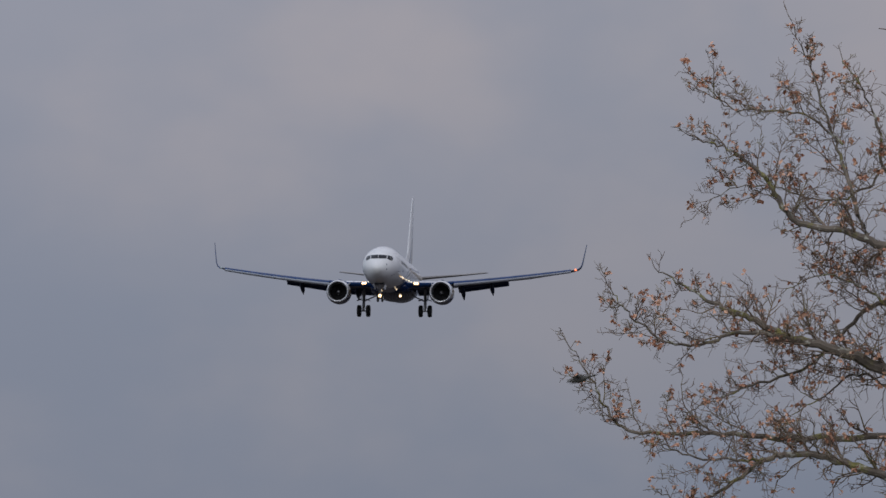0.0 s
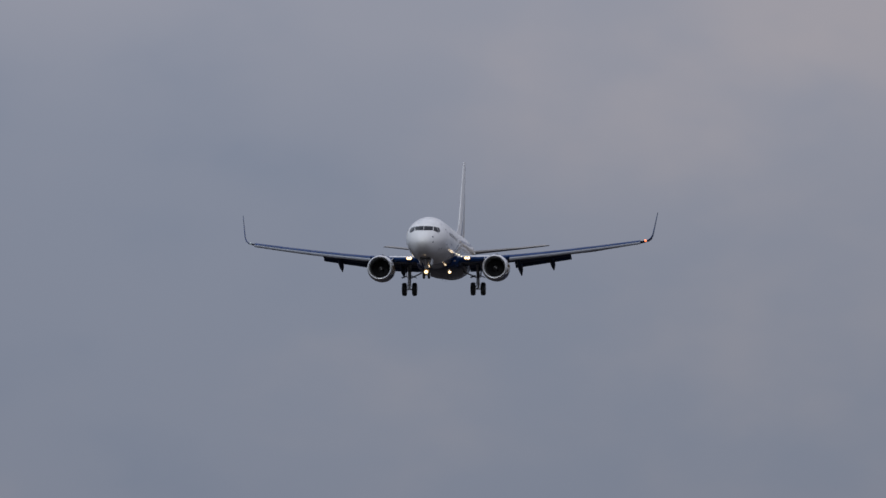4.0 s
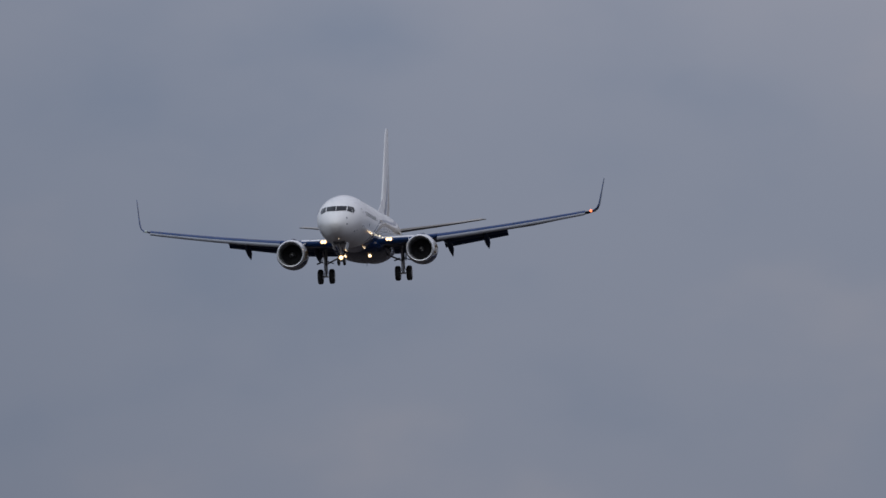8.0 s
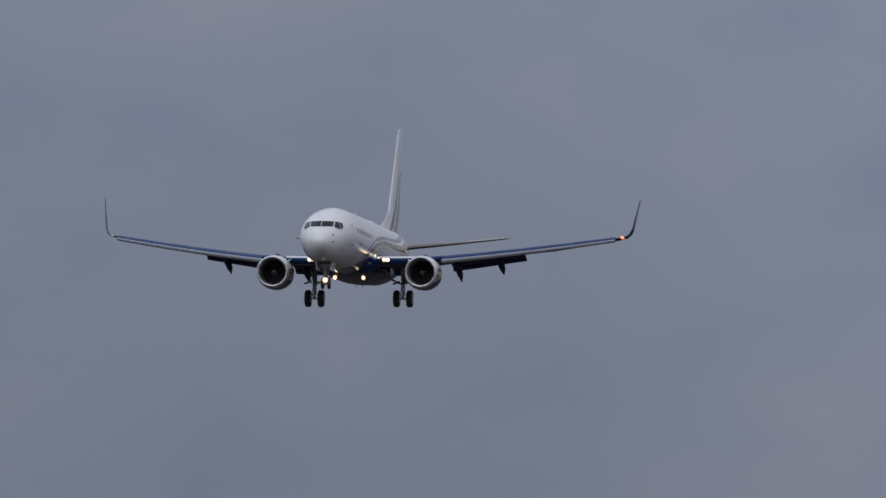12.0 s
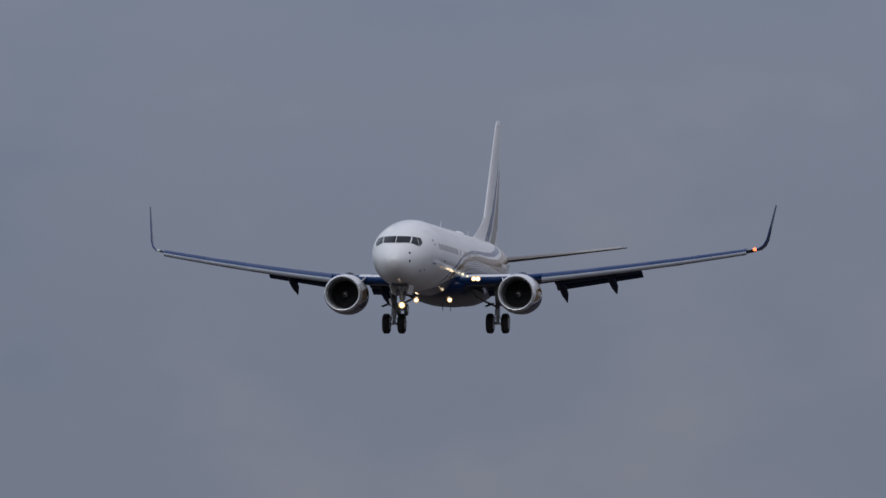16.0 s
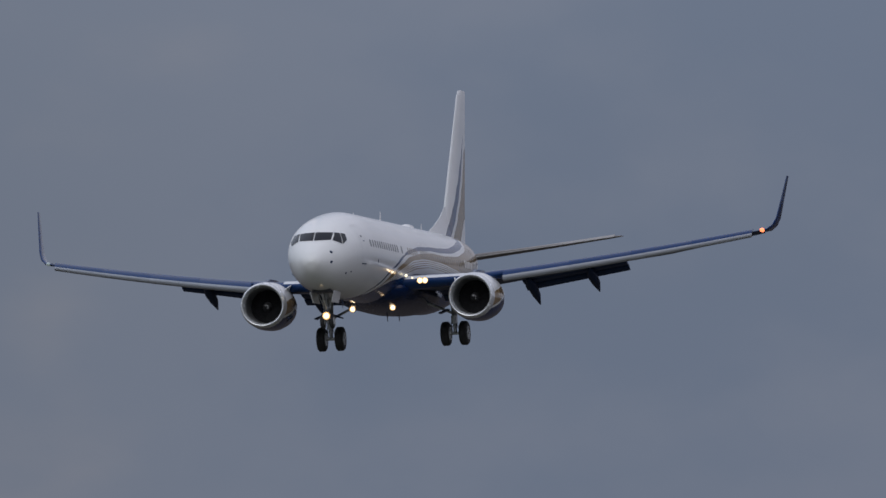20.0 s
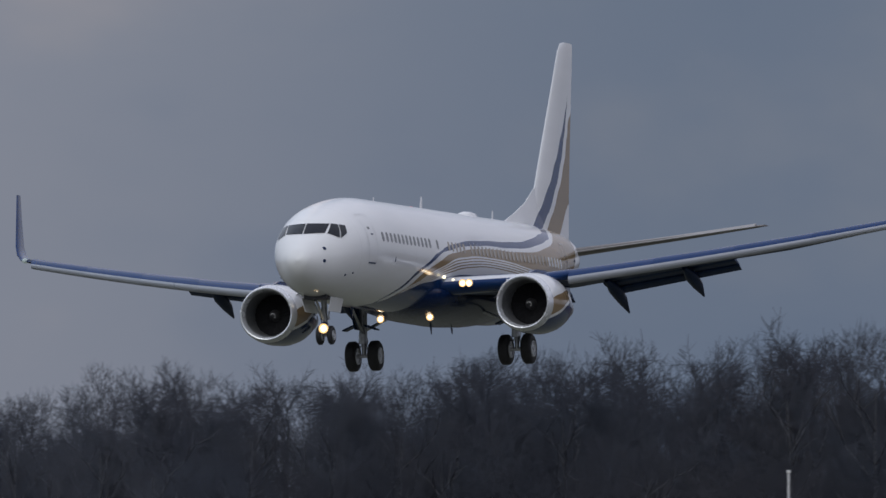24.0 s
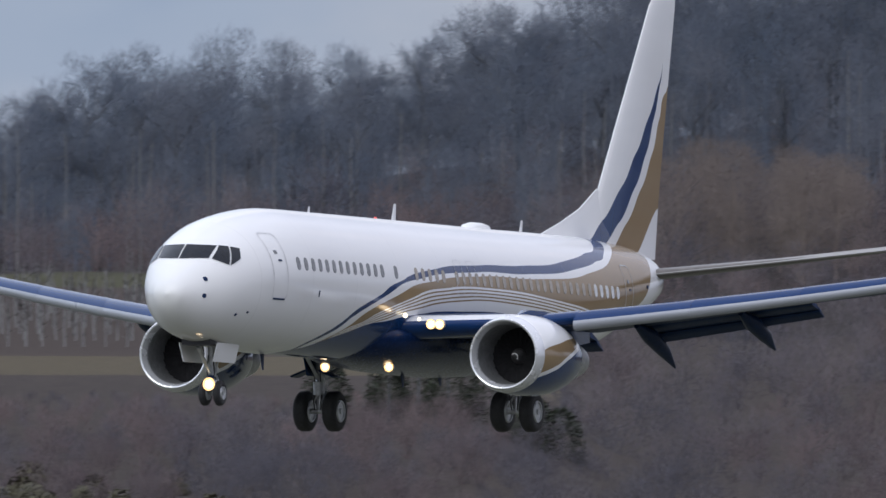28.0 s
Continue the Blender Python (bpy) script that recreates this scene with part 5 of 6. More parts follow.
def build_woods():
    rng = random.Random(11)
    # single trees along the crest and round the house
    models = []
    for k in range(8):
        wood, twigs = bare_tree_meshes(40 + k, 20.0, {3: 7, 2: 9, 1: 13}, 0.021)
        t = tagged(new("bare_tree"), "tall leafless broadleaf tree on the wooded crest", "tree", "crest trees")
        wood.make("trunk", M_BARK if k < 5 else M_TWIG_MID, t)
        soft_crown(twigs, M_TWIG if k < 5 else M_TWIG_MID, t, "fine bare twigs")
        models.append(t)
    high = [max(v.co.z for o in t.children for v in o.data.vertices) for t in models]
    places = []
    az = -24.6
    while az < -14.6:
        for row in (2860, 2930, 3040):
            r, b = row + rng.uniform(-30, 30), az + rng.uniform(-0.05, 0.05)
            places.append((r, b, tall(r, b, rng.uniform(1.04, 1.20))))
        az += rng.uniform(0.09, 0.16)
    for az2 in (-20.75, -20.5, -19.2, -18.95, -18.7, -21.3):
        places.append((2760 + rng.uniform(-20, 40), az2, rng.uniform(16, 19)))
    places.append((2900, -17.74, tall(2900, -17.74, 1.22)))
    used = set()
    for i, (r, a, s) in enumerate(places):
        k = i % 5 if a < -18.3 else 5 + i % 3
        s /= high[k]
        m = Matrix.LocRotScale(spot(r, a, -0.2), Euler((0, 0, rng.random() * 6.28)), (s, s, s * rng.uniform(0.92, 1.08)))
        if k not in used:
            used.add(k)
            models[k].matrix_basis = m
        else:
            copy_thing(models[k], m)
    # the mass of the wood behind and below them
    low = []
    for k in range(6):
        low.append(dense_tree(70 + k, 17.0))
    grey, dark, red, mid, tan, limbs = [], [], [], [], [], []
    bones = [wood_skeleton(90 + k, 17.0) for k in range(6)]
    r = 2440
    while r < 3240:
        a = -25.0
        while a < -14.2:
            clear = r < 2790 and abs(a - HOUSE_AZ) < 0.62
            if not clear and rng.random() < (0.95 if r > 2600 else 0.75):
                p = spot(r + rng.uniform(-10, 10), a, -0.3)
                s = tall(r, a, rng.uniform(0.90, 1.07) * (0.7 if r > 3070 else 1.0)) / 17.0 if r > 2790 else (rng.uniform(0.85, 1.15) if r > 2560 else rng.uniform(0.5, 0.8)) * min(1.0, tall(r, a) / 26.0 + 0.12)
                item = (low[rng.randrange(6)], (p.x, p.y, p.z, s, rng.random() * 6.28))
                if r > 2500 and rng.random() < 0.6:
                    limbs.append((bones[rng.randrange(6)], (p.x, p.y - 2.0, p.z, s * rng.uniform(0.78, 0.92), rng.random() * 6.28)))
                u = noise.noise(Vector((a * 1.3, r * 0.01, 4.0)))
                # the bearing picks the copies with shade in their colour
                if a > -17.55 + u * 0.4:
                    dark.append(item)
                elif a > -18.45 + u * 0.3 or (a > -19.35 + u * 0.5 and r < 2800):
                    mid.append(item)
                elif u > 0.34:
                    red.append(item)
                else:
                    grey.append(item)
            a += math.degrees(rng.uniform(6.0, 8.5) / r)
        r += 84
    # broad tan crowns before the wood's west end
    for k in range(70):
        a = rng.uniform(-22.82, -22.34) if k % 2 else rng.uniform(-22.15, -21.55)
        r = rng.uniform(2370, 2435)
        peak = 0.128 - 0.34 * min(abs(a + 22.58), abs(a + 21.9)) ** 1.4
        p = spot(r, a, -0.3)
        tan.append((low[rng.randrange(6)], (p.x, p.y, p.z, (EYE.z + r * math.tan(radians(peak)) - p.z) / 17.0 * rng.uniform(0.8, 1.0), rng.random() * 6.28)))
    for k in range(9):
        p = spot(rng.uniform(2560, 2640), rng.uniform(-19.15, -18.72), -0.3)
        red.append((low[rng.randrange(6)], (p.x, p.y, p.z, rng.uniform(0.95, 1.15), rng.random() * 6.28)))
    stuff_mesh("woodland", grey, M_TWIG, "dense leafless wood on the hillside, haze put into its grey", "woods")
    stuff_mesh("tan_woodland", tan, M_TWIG_TAN, "broad tan-brown leafless crowns before the wood", "woods")
    stuff_mesh("dark_limbs", limbs, M_LIMB, "dark trunks and limbs inside the wood", "trunks")
    stuff_mesh("dark_woodland", dark, M_TWIG_DARK, "dense wood on the hillside, shade put into its dark colour", "woods")
    stuff_mesh("shaded_woodland", mid, M_TWIG_MID, "blue-grey wood with shade put into its twig colour", "woods")
    stuff_mesh("russet_woodland", red, M_TWIG_RED, "russet leafless wood on the hillside", "woods")


build_woods()


def bush(seed, h):
    """A round leafless bush: stems and lobes of fine twigs."""
    rng = random.Random(seed)
    g, normals = Geo(), []
    lobes = []
    for k in range(6):
        a, tilt = rng.random() * 6.283, radians(rng.uniform(5, 50))
        d = Vector((math.cos(a) * math.sin(tilt), math.sin(a) * math.sin(tilt), math.cos(tilt)))
        c = d * h * rng.uniform(0.30, 0.70)
        blade(g, [Vector((0, 0, -0.3)), c * 0.6, c * 1.3], [0.05, 0.04, 0.015])
        lobes.append(c)
    normals.extend(Vector((p.x, p.y, 0.6)).normalized() for p in g.v)
    for c in lobes:
        r = h * rng.uniform(0.20, 0.30)
        spray(g, normals, rng, c, Vector((0, 0, h * 0.2)), r, r * rng.uniform(0.9, 1.3), 120, h * 0.12, h * 0.0050)
    return quads(g, normals)


def sapling(seed, h):
    """A slim pale young tree."""
    rng = random.Random(seed)
    g, normals = Geo(), []
    stick(g, [(0, 0, -0.3), (rng.gauss(0, 0.05), 0, h * 0.5), (rng.gauss(0, 0.1), 0, h)], [0.09, 0.07, 0.03], 4)
    normals.extend(Vector((p.x, p.y, 0.4)).normalized() for p in g.v)
    spray(g, normals, rng, Vector((0, 0, h * 0.6)), Vector((0, 0, h * 0.4)), h * 0.055, h * 0.44, 46, h * 0.12, h * 0.008)
    return quads(g, normals)


def leafy(seed, h, n=900):
    """A dense round shrub of many small leaf blades."""
    rng = random.Random(seed)
    g = Geo()
    for k in range(n):
        while True:
            p = Vector((rng.uniform(-1, 1), rng.uniform(-1, 1), rng.uniform(-0.2, 1)))
            if 0.45 < Vector((p.x, p.y, p.z - 0.3)).length < 0.85 + 0.2 * noise.noise(p * 2.5 + Vector((seed, 0, 0))):
                break
        c = Vector((p.x * h * 0.5, p.y * h * 0.5, (p.z + 0.1) * h * 0.85))
        a = Vector((rng.gauss(0, 1), rng.gauss(0, 1), rng.gauss(0, 1))).normalized() * 0.16
        b = a.orthogonal().normalized() * 0.10
        i = len(g.v)
        g.v.extend((c - a, c + b, c + a, c - b))
        g.f.append((i, i + 1, i + 2, i + 3))
    return quads(g)


def conifer(seed, h):
    """A bushy young evergreen: drooping sprays in ragged tiers round a stem."""
    rng = random.Random(seed)
    g = Geo()
    for k in range(2200):
        u = rng.random() ** 0.9
        a = rng.random() * 6.283
        reach = h * 0.50 * max(0.06, 1.0 - u ** 2.6) ** 0.6 * (0.78 + 0.3 * noise.noise(Vector((math.cos(a) * 1.6, math.sin(a) * 1.6, u * 3 + seed)))) * math.sqrt(rng.uniform(0.12, 1.0))
        c = Vector((math.cos(a) * reach, math.sin(a) * reach, h * (0.06 + 0.94 * u)))
        d = Vector((math.cos(a), math.sin(a), rng.gauss(0.35, 0.5))).normalized() * rng.uniform(0.12, 0.26)
        b = d.orthogonal().normalized()
        b.rotate(Matrix.Rotation(rng.random() * 6.283, 3, d))
        b *= 0.05
        i = len(g.v)
        g.v.extend((c - b, c + d * 0.5 + b * 0.6, c + d, c + b))
        g.f.append((i, i + 1, i + 2, i + 3))
    return quads(g)


def build_scrub():
    rng = random.Random(23)
    kinds = [bush(100 + k, 5.0) for k in range(5)]
    red, grey, olive, rows, shade = [], [], [], [], []
    for r, lo, hi, step in ((1660, 3.0, 5.0, 2.6), (1720, 3.5, 5.5, 2.6), (1780, 3.5, 5.5, 2.6), (1840, 3.5, 6.0, 2.7), (1900, 3.5, 6.0, 2.8), (1980, 3.5, 6.5, 3.0), (2060, 4.0, 8.0, 3.2), (2250, 4.0, 8.5, 3.5), (2320, 5.0, 9.5, 3.6), (2400, 6.0, 10.0, 3.8), (2520, 4.0, 8.0, 4.0), (2580, 3.0, 5.5, 3.6), (2630, 3.5, 6.0, 3.4), (2690, 3.0, 5.0, 3.6), (2740, 4.0, 7.0, 3.8), (2800, 5.0, 8.0, 4.2), (2860, 5.0, 8.0, 4.6), (2960, 6.0, 9.0, 4.6), (3070, 6.0, 9.0, 4.6), (3160, 7.0, 11.0, 4.4), (3240, 8.0, 12.0, 4.4)):
        a = -24.8
        while a < (-18.0 if r < 2200 else -15.2):
            h = rng.uniform(lo, hi) * (1.0 + 0.35 * noise.noise(Vector((a * 2.2, r * 0.01, 1.0))))
            if a < -22.95 and 1745 < r < 2340:
                a += 0.1
                continue
            if a < -22.95 and r <= 1745:
                room = EYE.z - r * 0.0062 - land_z(r, a) - rng.uniform(0, 1.6)
                h = max(1.2, min(h, room))
            p = spot(r + rng.uniform(-30, 30), a, -0.1)
            u = noise.noise(Vector((a * 2.0, r * 0.013, 7.0)))
            item = (kinds[rng.randrange(5)], (p.x, p.y, p.z, h / 5.0, rng.random() * 6.28))
            # eastern undergrowth takes the twig copy with shade in its colour
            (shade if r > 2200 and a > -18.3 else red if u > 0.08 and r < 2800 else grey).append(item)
            a += math.degrees(rng.uniform(0.6, 1.4) * step / r)
    # low thicket on the near edge of the field
    for r in range(1610, 1858, 16):
        a = -24.8
        while a < -22.85:
            room = EYE.z - r * 0.0062 - land_z(r, a)
            h = min(rng.uniform(1.6, 4.2), room + rng.uniform(-0.6, 0.3))
            if h > 0.7:
                p = spot(r + rng.uniform(-8, 8), a, -0.1)
                u = noise.noise(Vector((a * 3.0, r * 0.02, 3.0)))
                (red if u > 0.05 else grey).append((kinds[rng.randrange(5)], (p.x, p.y, p.z, h / 5.0, rng.random() * 6.28)))
            a += math.degrees(rng.uniform(1.0, 2.6) / r)
    # bushes close before the house
    for k in range(70):
        a = HOUSE_AZ + rng.uniform(-0.32, 0.32)
        p = spot(rng.uniform(2640, 2684), a, -0.1)
        grey.append((kinds[rng.randrange(5)], (p.x, p.y, p.z, rng.uniform(2.2, 3.8) / 5.0, rng.random() * 6.28)))
    young = [sapling(300 + k, 3.4) for k in range(4)]
    # rows of staked saplings behind the meadow strip
    for r in (2004, 2026, 2048, 2070, 2092, 2116):
        a = -24.8
        while a < -23.45:
            p = spot(r, a, -0.1)
            rows.append((young[rng.randrange(4)], (p.x, p.y, p.z, rng.uniform(0.85, 1.1), rng.random() * 6.28)))
            a += math.degrees(rng.uniform(0.9, 1.5) / r)
    low = [leafy(60 + k, 3.0, 500) for k in range(3)]
    for k in range(60):
        a = rng.uniform(-24.6, -23.5)
        p = spot(rng.uniform(1560, 1640), a, -0.1)
        olive.append((low[k % 3], (p.x, p.y, p.z, rng.uniform(0.4, 0.75), rng.random() * 6.28)))
    stuff_mesh("russet_scrub", red, M_TWIG_RED, "russet leafless scrub below the wood", "scrub")
    stuff_mesh("grey_scrub", grey, M_SCRUB, "grey-brown leafless thicket below the wood", "scrub")
    stuff_mesh("dark_scrub", shade, M_TWIG_MID, "undergrowth in the shade-toned twig colour", "scrub")
    # trunks added with the light on branches put into their pale bark
    pale = []
    trunk = Geo()
    stick(trunk, [(0, 0, -0.5), (0.1, 0, 4), (0.05, 0.1, 8), (0.2, 0, 12)], [0.10, 0.085, 0.065, 0.03], 5)
    for k in range(110):
        az = rng.uniform(-24.6, -20.2) if k % 3 else rng.uniform(-24.6, -23.2)
        if abs(az - HOUSE_AZ) > 0.7:
            p = spot(rng.uniform(2440, 2700), az)
            pale.append((quads(trunk), (p.x, p.y, p.z, rng.uniform(0.6, 1.1), rng.random() * 6.28)))
    stuff_mesh("pale_trunks", pale, M_PALE, "trunks at the wood's edge, pale in place of lit branches", "trunks", soft=False)
    stuff_mesh("sapling_rows", rows, M_PALE, "rows of pale bare saplings behind a meadow", "saplings")
    stuff_mesh("olive_scrub", olive, M_OLIVE, "low olive-green bramble scrub", "scrub")
    for a, r, h in ((-23.335, 1735, 3.6), (-23.22, 1728, 3.6), (-23.165, 1742, 4.6), (-23.11, 1730, 4.2), (-23.02, 1738, 4.6), (-22.955, 1728, 4.0), (-22.90, 1742, 4.3)):
        p = spot(r, a, -0.1)
        t = tagged(new("evergreen_shrub"), "dark green bushy evergreen shrub beside the field", "shrub", "evergreen shrubs")
        t.location = p
        v, f, n = conifer(int(-a * 100), h)
        needles = mesh_ob("foliage", v, [tuple(int(i) for i in q) for q in f], M_EVERGREEN, t)
        needles.data.normals_split_custom_set_from_vertices(n.tolist())
        g = Geo()
        stick(g, [(0, 0, -0.4), (0.05, 0, h * 0.4), (0, 0.03, h * 0.9)], [0.12, 0.08, 0.02], 6)
        g.make("stem", M_BARK, t)


build_scrub()


# ---- the house on the slope ----
M_PLASTER = plain("cream_plaster", (0.62, 0.58, 0.48), 0.9, amount=0.12, scale=0.8, bump=0.2)
M_ROOF = plain("brown_roof_tiles", (0.17, 0.145, 0.135), 0.85, amount=0.2, scale=1.5, bump=0.4)
M_TRIM = plain("white_trim", (0.72, 0.72, 0.70), 0.6)
M_BRICK = plain("chimney_brick", (0.28, 0.15, 0.11), 0.9)


def build_house():
    base = spot(HOUSE_R, HOUSE_AZ)
    house = tagged(new("house"), "cream gambrel-roofed house with dormers before the wood", "house")
    house.matrix_basis = Matrix.LocRotScale(Vector((base.x, base.y, base.z - 0.4)), Euler((0, 0, radians(-HOUSE_AZ + 148))), None)
    # x: along the gable, y: along the ridge (the gable towards the road at y = 0)
    w, ln = 4.4, 17.0
    shape = [(-w, 0), (w, 0), (w, 3.9), (2.7, 7.4), (0, 9.0), (-2.7, 7.4), (-w, 3.9)]
    Geo().ring_loft([[(x, y, z) for x, z in shape] for y in (0, ln)]).make("wall", M_PLASTER, house, smooth=False)
    edge = [(w + 0.35, 3.55), (2.85, 7.55), (0, 9.22), (-2.85, 7.55), (-w - 0.35, 3.55)]
    ins = [(w + 0.30, 3.40), (2.72, 7.42), (0, 9.03), (-2.72, 7.42), (-w - 0.30, 3.40)]
    Geo().ring_loft([[(x, y, z) for x, z in edge + ins[::-1]] for y in (-0.4, ln + 0.4)]).make("roof", M_ROOF, house, "brown gambrel roof", smooth=False)

    def window(x, y, z, ww, hh, turn):
        m = pose(x, y, z, 0, 0, turn)
        fr = Geo()
        for a, b in (((-ww / 2 - 0.1, -0.06, -hh / 2 - 0.1), (ww / 2 + 0.1, 0.02, -hh / 2)), ((-ww / 2 - 0.1, -0.06, hh / 2), (ww / 2 + 0.1, 0.02, hh / 2 + 0.1)),
                     ((-ww / 2 - 0.1, -0.06, -hh / 2), (-ww / 2, 0.02, hh / 2)), ((ww / 2, -0.06, -hh / 2), (ww / 2 + 0.1, 0.02, hh / 2)), ((-0.04, -0.05, -hh / 2), (0.04, 0.02, hh / 2))):
            fr.box(a, b, m)
        f = fr.make("window", M_TRIM, house, smooth=False)
        Geo().box((-ww / 2, -0.03, -hh / 2), (ww / 2, 0.02, hh / 2), m).make("pane", M_GLASS, f, smooth=False)

    for yy, turn in ((-0.02, 0), (ln + 0.02, 180)):
        for x in (-0.62, 0.62):
            window(x, yy, 6.2, 0.85, 1.75, turn)
        for x in (-2.3, 1.5):
            window(x, yy, 2.2, 1.5, 2.0, turn)
    for y in (2.4, 6.0, 10.5, 14.5):
        window(w + 0.02, y, 2.2, 1.1, 1.5, 90)
        window(-w - 0.02, y, 2.2, 1.1, 1.5, -90)
    for sx in (1, -1):
        for y in (7.4, 1.3):
            d = Geo().box((0, -0.95, -1.4), (2.25, 0.95, 2.6), pose(2.0 if sx > 0 else -2.0, y, 4.2, 0, 0, 0 if sx > 0 else 180)).make("dormer", M_TRIM, house, "white dormer", smooth=False)
            x0, x1 = (1.9, 4.5) if sx > 0 else (-1.9, -4.5)
            Geo().ring_loft([[(x, y - 1.05, 6.7), (x, y, 7.6), (x, y + 1.05, 6.7), (x, y + 1.05, 6.6), (x, y, 7.48), (x, y - 1.05, 6.6)] for x in (x0, x1)]).make("dormer_roof", M_ROOF, d, smooth=False)
            window(sx * 4.27, y, 5.4, 0.9, 1.5, 90 * sx)
    c = Geo().box((-0.35, 11.6, 8.4), (0.35, 12.3, 9.75), None, 0.03).make("chimney", M_BRICK, house, "small brick chimney", smooth=False)
    Geo().box((-0.45, 11.5, 9.75), (0.45, 12.4, 9.95), None, 0.03).make("chimney_cap", M_TRIM, c, "white chimney cap", smooth=False)


build_house()


# ---- power line with warning balls, masts and street lamps ----
M_CONCRETE = plain("pale_concrete", (0.42, 0.41, 0.39), 0.85, amount=0.12, scale=1.2, bump=0.2)
M_WIRE = plain("wire_grey", (0.16, 0.16, 0.17), 0.5, 0.5)
M_BALL = plain("red_warning_ball", (0.62, 0.10, 0.05), 0.45)
M_GALV = plain("galvanised_steel", (0.19, 0.195, 0.20), 0.45, 0.6)
M_HEAD = plain("lamp_head_grey", (0.55, 0.56, 0.58), 0.3, 0.2)


def build_line():
    tops = [sight(2450, -22.2, 0.03), sight(2300, -20.345, 0.235), sight(2280, -18.2, -0.05)]
    for i, top in enumerate(tops):
        az = math.degrees(math.atan2(top.x, top.y))
        g0 = spot(math.hypot(top.x, top.y), az, -0.5)
        p = tagged(new("power_pole"), "pale concrete power pole with a crossarm", "pole", "power poles")
        p.location = g0
        h = top.z - g0.z
        Geo().tube([(0, 0, 0), (0, 0, h * 0.5), (0, 0, h)], [0.26, 0.21, 0.15], 10).make("shaft", M_CONCRETE, p)
        Geo().box((-1.9, -0.09, h - 0.75), (1.9, 0.09, h - 0.55), pose(0, 0, 0, 0, 0, 0)).make("crossarm", M_GALV, p, smooth=False)
        for x in (-1.8, 0, 1.8):
            Geo().tube([(x, 0, h - 0.55), (x, 0, h - 0.2)], [0.07, 0.05], 8).make("insulator", M_ROOF, p)
    for i in range(2):
        a, b = tops[i], tops[i + 1]
        for x in (-1.8, 0, 1.8):
            pts = []
            for k in range(25):
                t = k / 24
                q = a.lerp(b, t) + Vector((x, 0, -0.2 - 4 * t * (1 - t) * 0.9))
                pts.append(q)
            w = Geo().tube(pts, 0.015, 5).make("power_line", M_WIRE)
            tagged(w, "thin grey overhead wire between poles", "wire", "overhead wires")
    for az, el in ((-19.42, 0.105), (-20.345, 0.262)):
        c = sight(2298, az, el)
        if abs(az + 20.345) > 0.01:
            i = 1 if az > -20.3 else 0
            a, b = tops[i], tops[i + 1]
            t = (c.x - a.x) / (b.x - a.x)
            c = a.lerp(b, t) + Vector((0, 0, -0.2 - 4 * t * (1 - t) * 0.9))
        n, rings = 16, []
        for k in range(1, 10):
            f = math.pi * k / 10
            rings.append([(0.36 * math.sin(f) * math.cos(6.2832 * j / n), 0.36 * math.sin(f) * math.sin(6.2832 * j / n), 0.36 * math.cos(f)) for j in range(n)])
        t = Geo().ring_loft(rings).make("warning_ball", M_BALL)
        t.location = c
        tagged(t, "red aircraft warning ball on the power line", "warning ball", "warning balls")


def street_lamp(r, az, el, reach=1.8):
    top = sight(r, az, el)
    g0 = spot(r, az - 0.06, -0.3)
    h = top.z - g0.z
    t = tagged(new("street_lamp"), "curved galvanised street lamp above the scrub", "street lamp", "street lamps")
    t.matrix_basis = Matrix.LocRotScale(g0, Euler((0, 0, radians(-az))), None)
    Geo().tube([(0, 0, 0), (0, 0, h * 0.6), (0, 0, h - 1.0), (0.25, 0, h - 0.35), (0.8, 0, h - 0.08), (reach - 0.3, 0, h)], [0.10, 0.08, 0.065, 0.055, 0.05, 0.045], 8).make("mast", M_GALV, t)
    Geo().ring_loft([[(x, wy * math.cos(a), h + 0.02 + hz * math.sin(a)) for a in (6.2832 * k / 10 for k in range(10))] for x, wy, hz in ((reach - 0.35, 0.06, 0.04), (reach - 0.1, 0.17, 0.08), (reach + 0.35, 0.19, 0.09), (reach + 0.55, 0.08, 0.04))]).make("lamp_head", M_HEAD, t, "pale lamp head")


build_line()
street_lamp(1800, -21.82, -0.272)
street_lamp(1700, -21.815, -0.343)
street_lamp(1900, -18.74, -0.03)


def build_field_things():
    base = spot(2285, -23.26)
    t = tagged(new("field_box"), "small white box with a sloping lid beside the field", "box")
    t.matrix_basis = Matrix.LocRotScale(base + Vector((0, 0, -0.1)), Euler((0, 0, radians(30))), None)
    Geo().box((-0.55, -0.5, 0), (0.55, 0.5, 0.85), None, 0.03).make("body", M_TRIM, t, smooth=False)
    Geo().ring_loft([[(-0.62, y, 0.85), (0.62, y, 0.85), (0.62, y, 0.95), (-0.62, y, 1.15)] for y in (-0.56, 0.56)]).make("lid", M_TRIM, t, smooth=False)
    base = spot(2320, -23.30)
    m = tagged(new("marker_post"), "short red marker post beside the field", "post")
    m.location = base + Vector((0, 0, -0.1))
    Geo().tube([(0, 0, 0), (0, 0, 1.7)], [0.07, 0.06], 8).make("shaft", M_CONCRETE, m)
    Geo().box((-0.26, -0.1, 1.1), (0.26, 0.1, 1.75), None, 0.03).make("panel", M_BALL, m, "red panel", smooth=False)
    p = tagged(new("wooden_pole"), "slim grey pole behind the house", "pole")
    g0, top = spot(2740, -19.82, -0.4), sight(2740, -19.82, 0.36)
    p.location = g0
    Geo().tube([(0, 0, 0), (0, 0, top.z - g0.z)], [0.16, 0.10], 8).make("shaft", M_GALV, p)


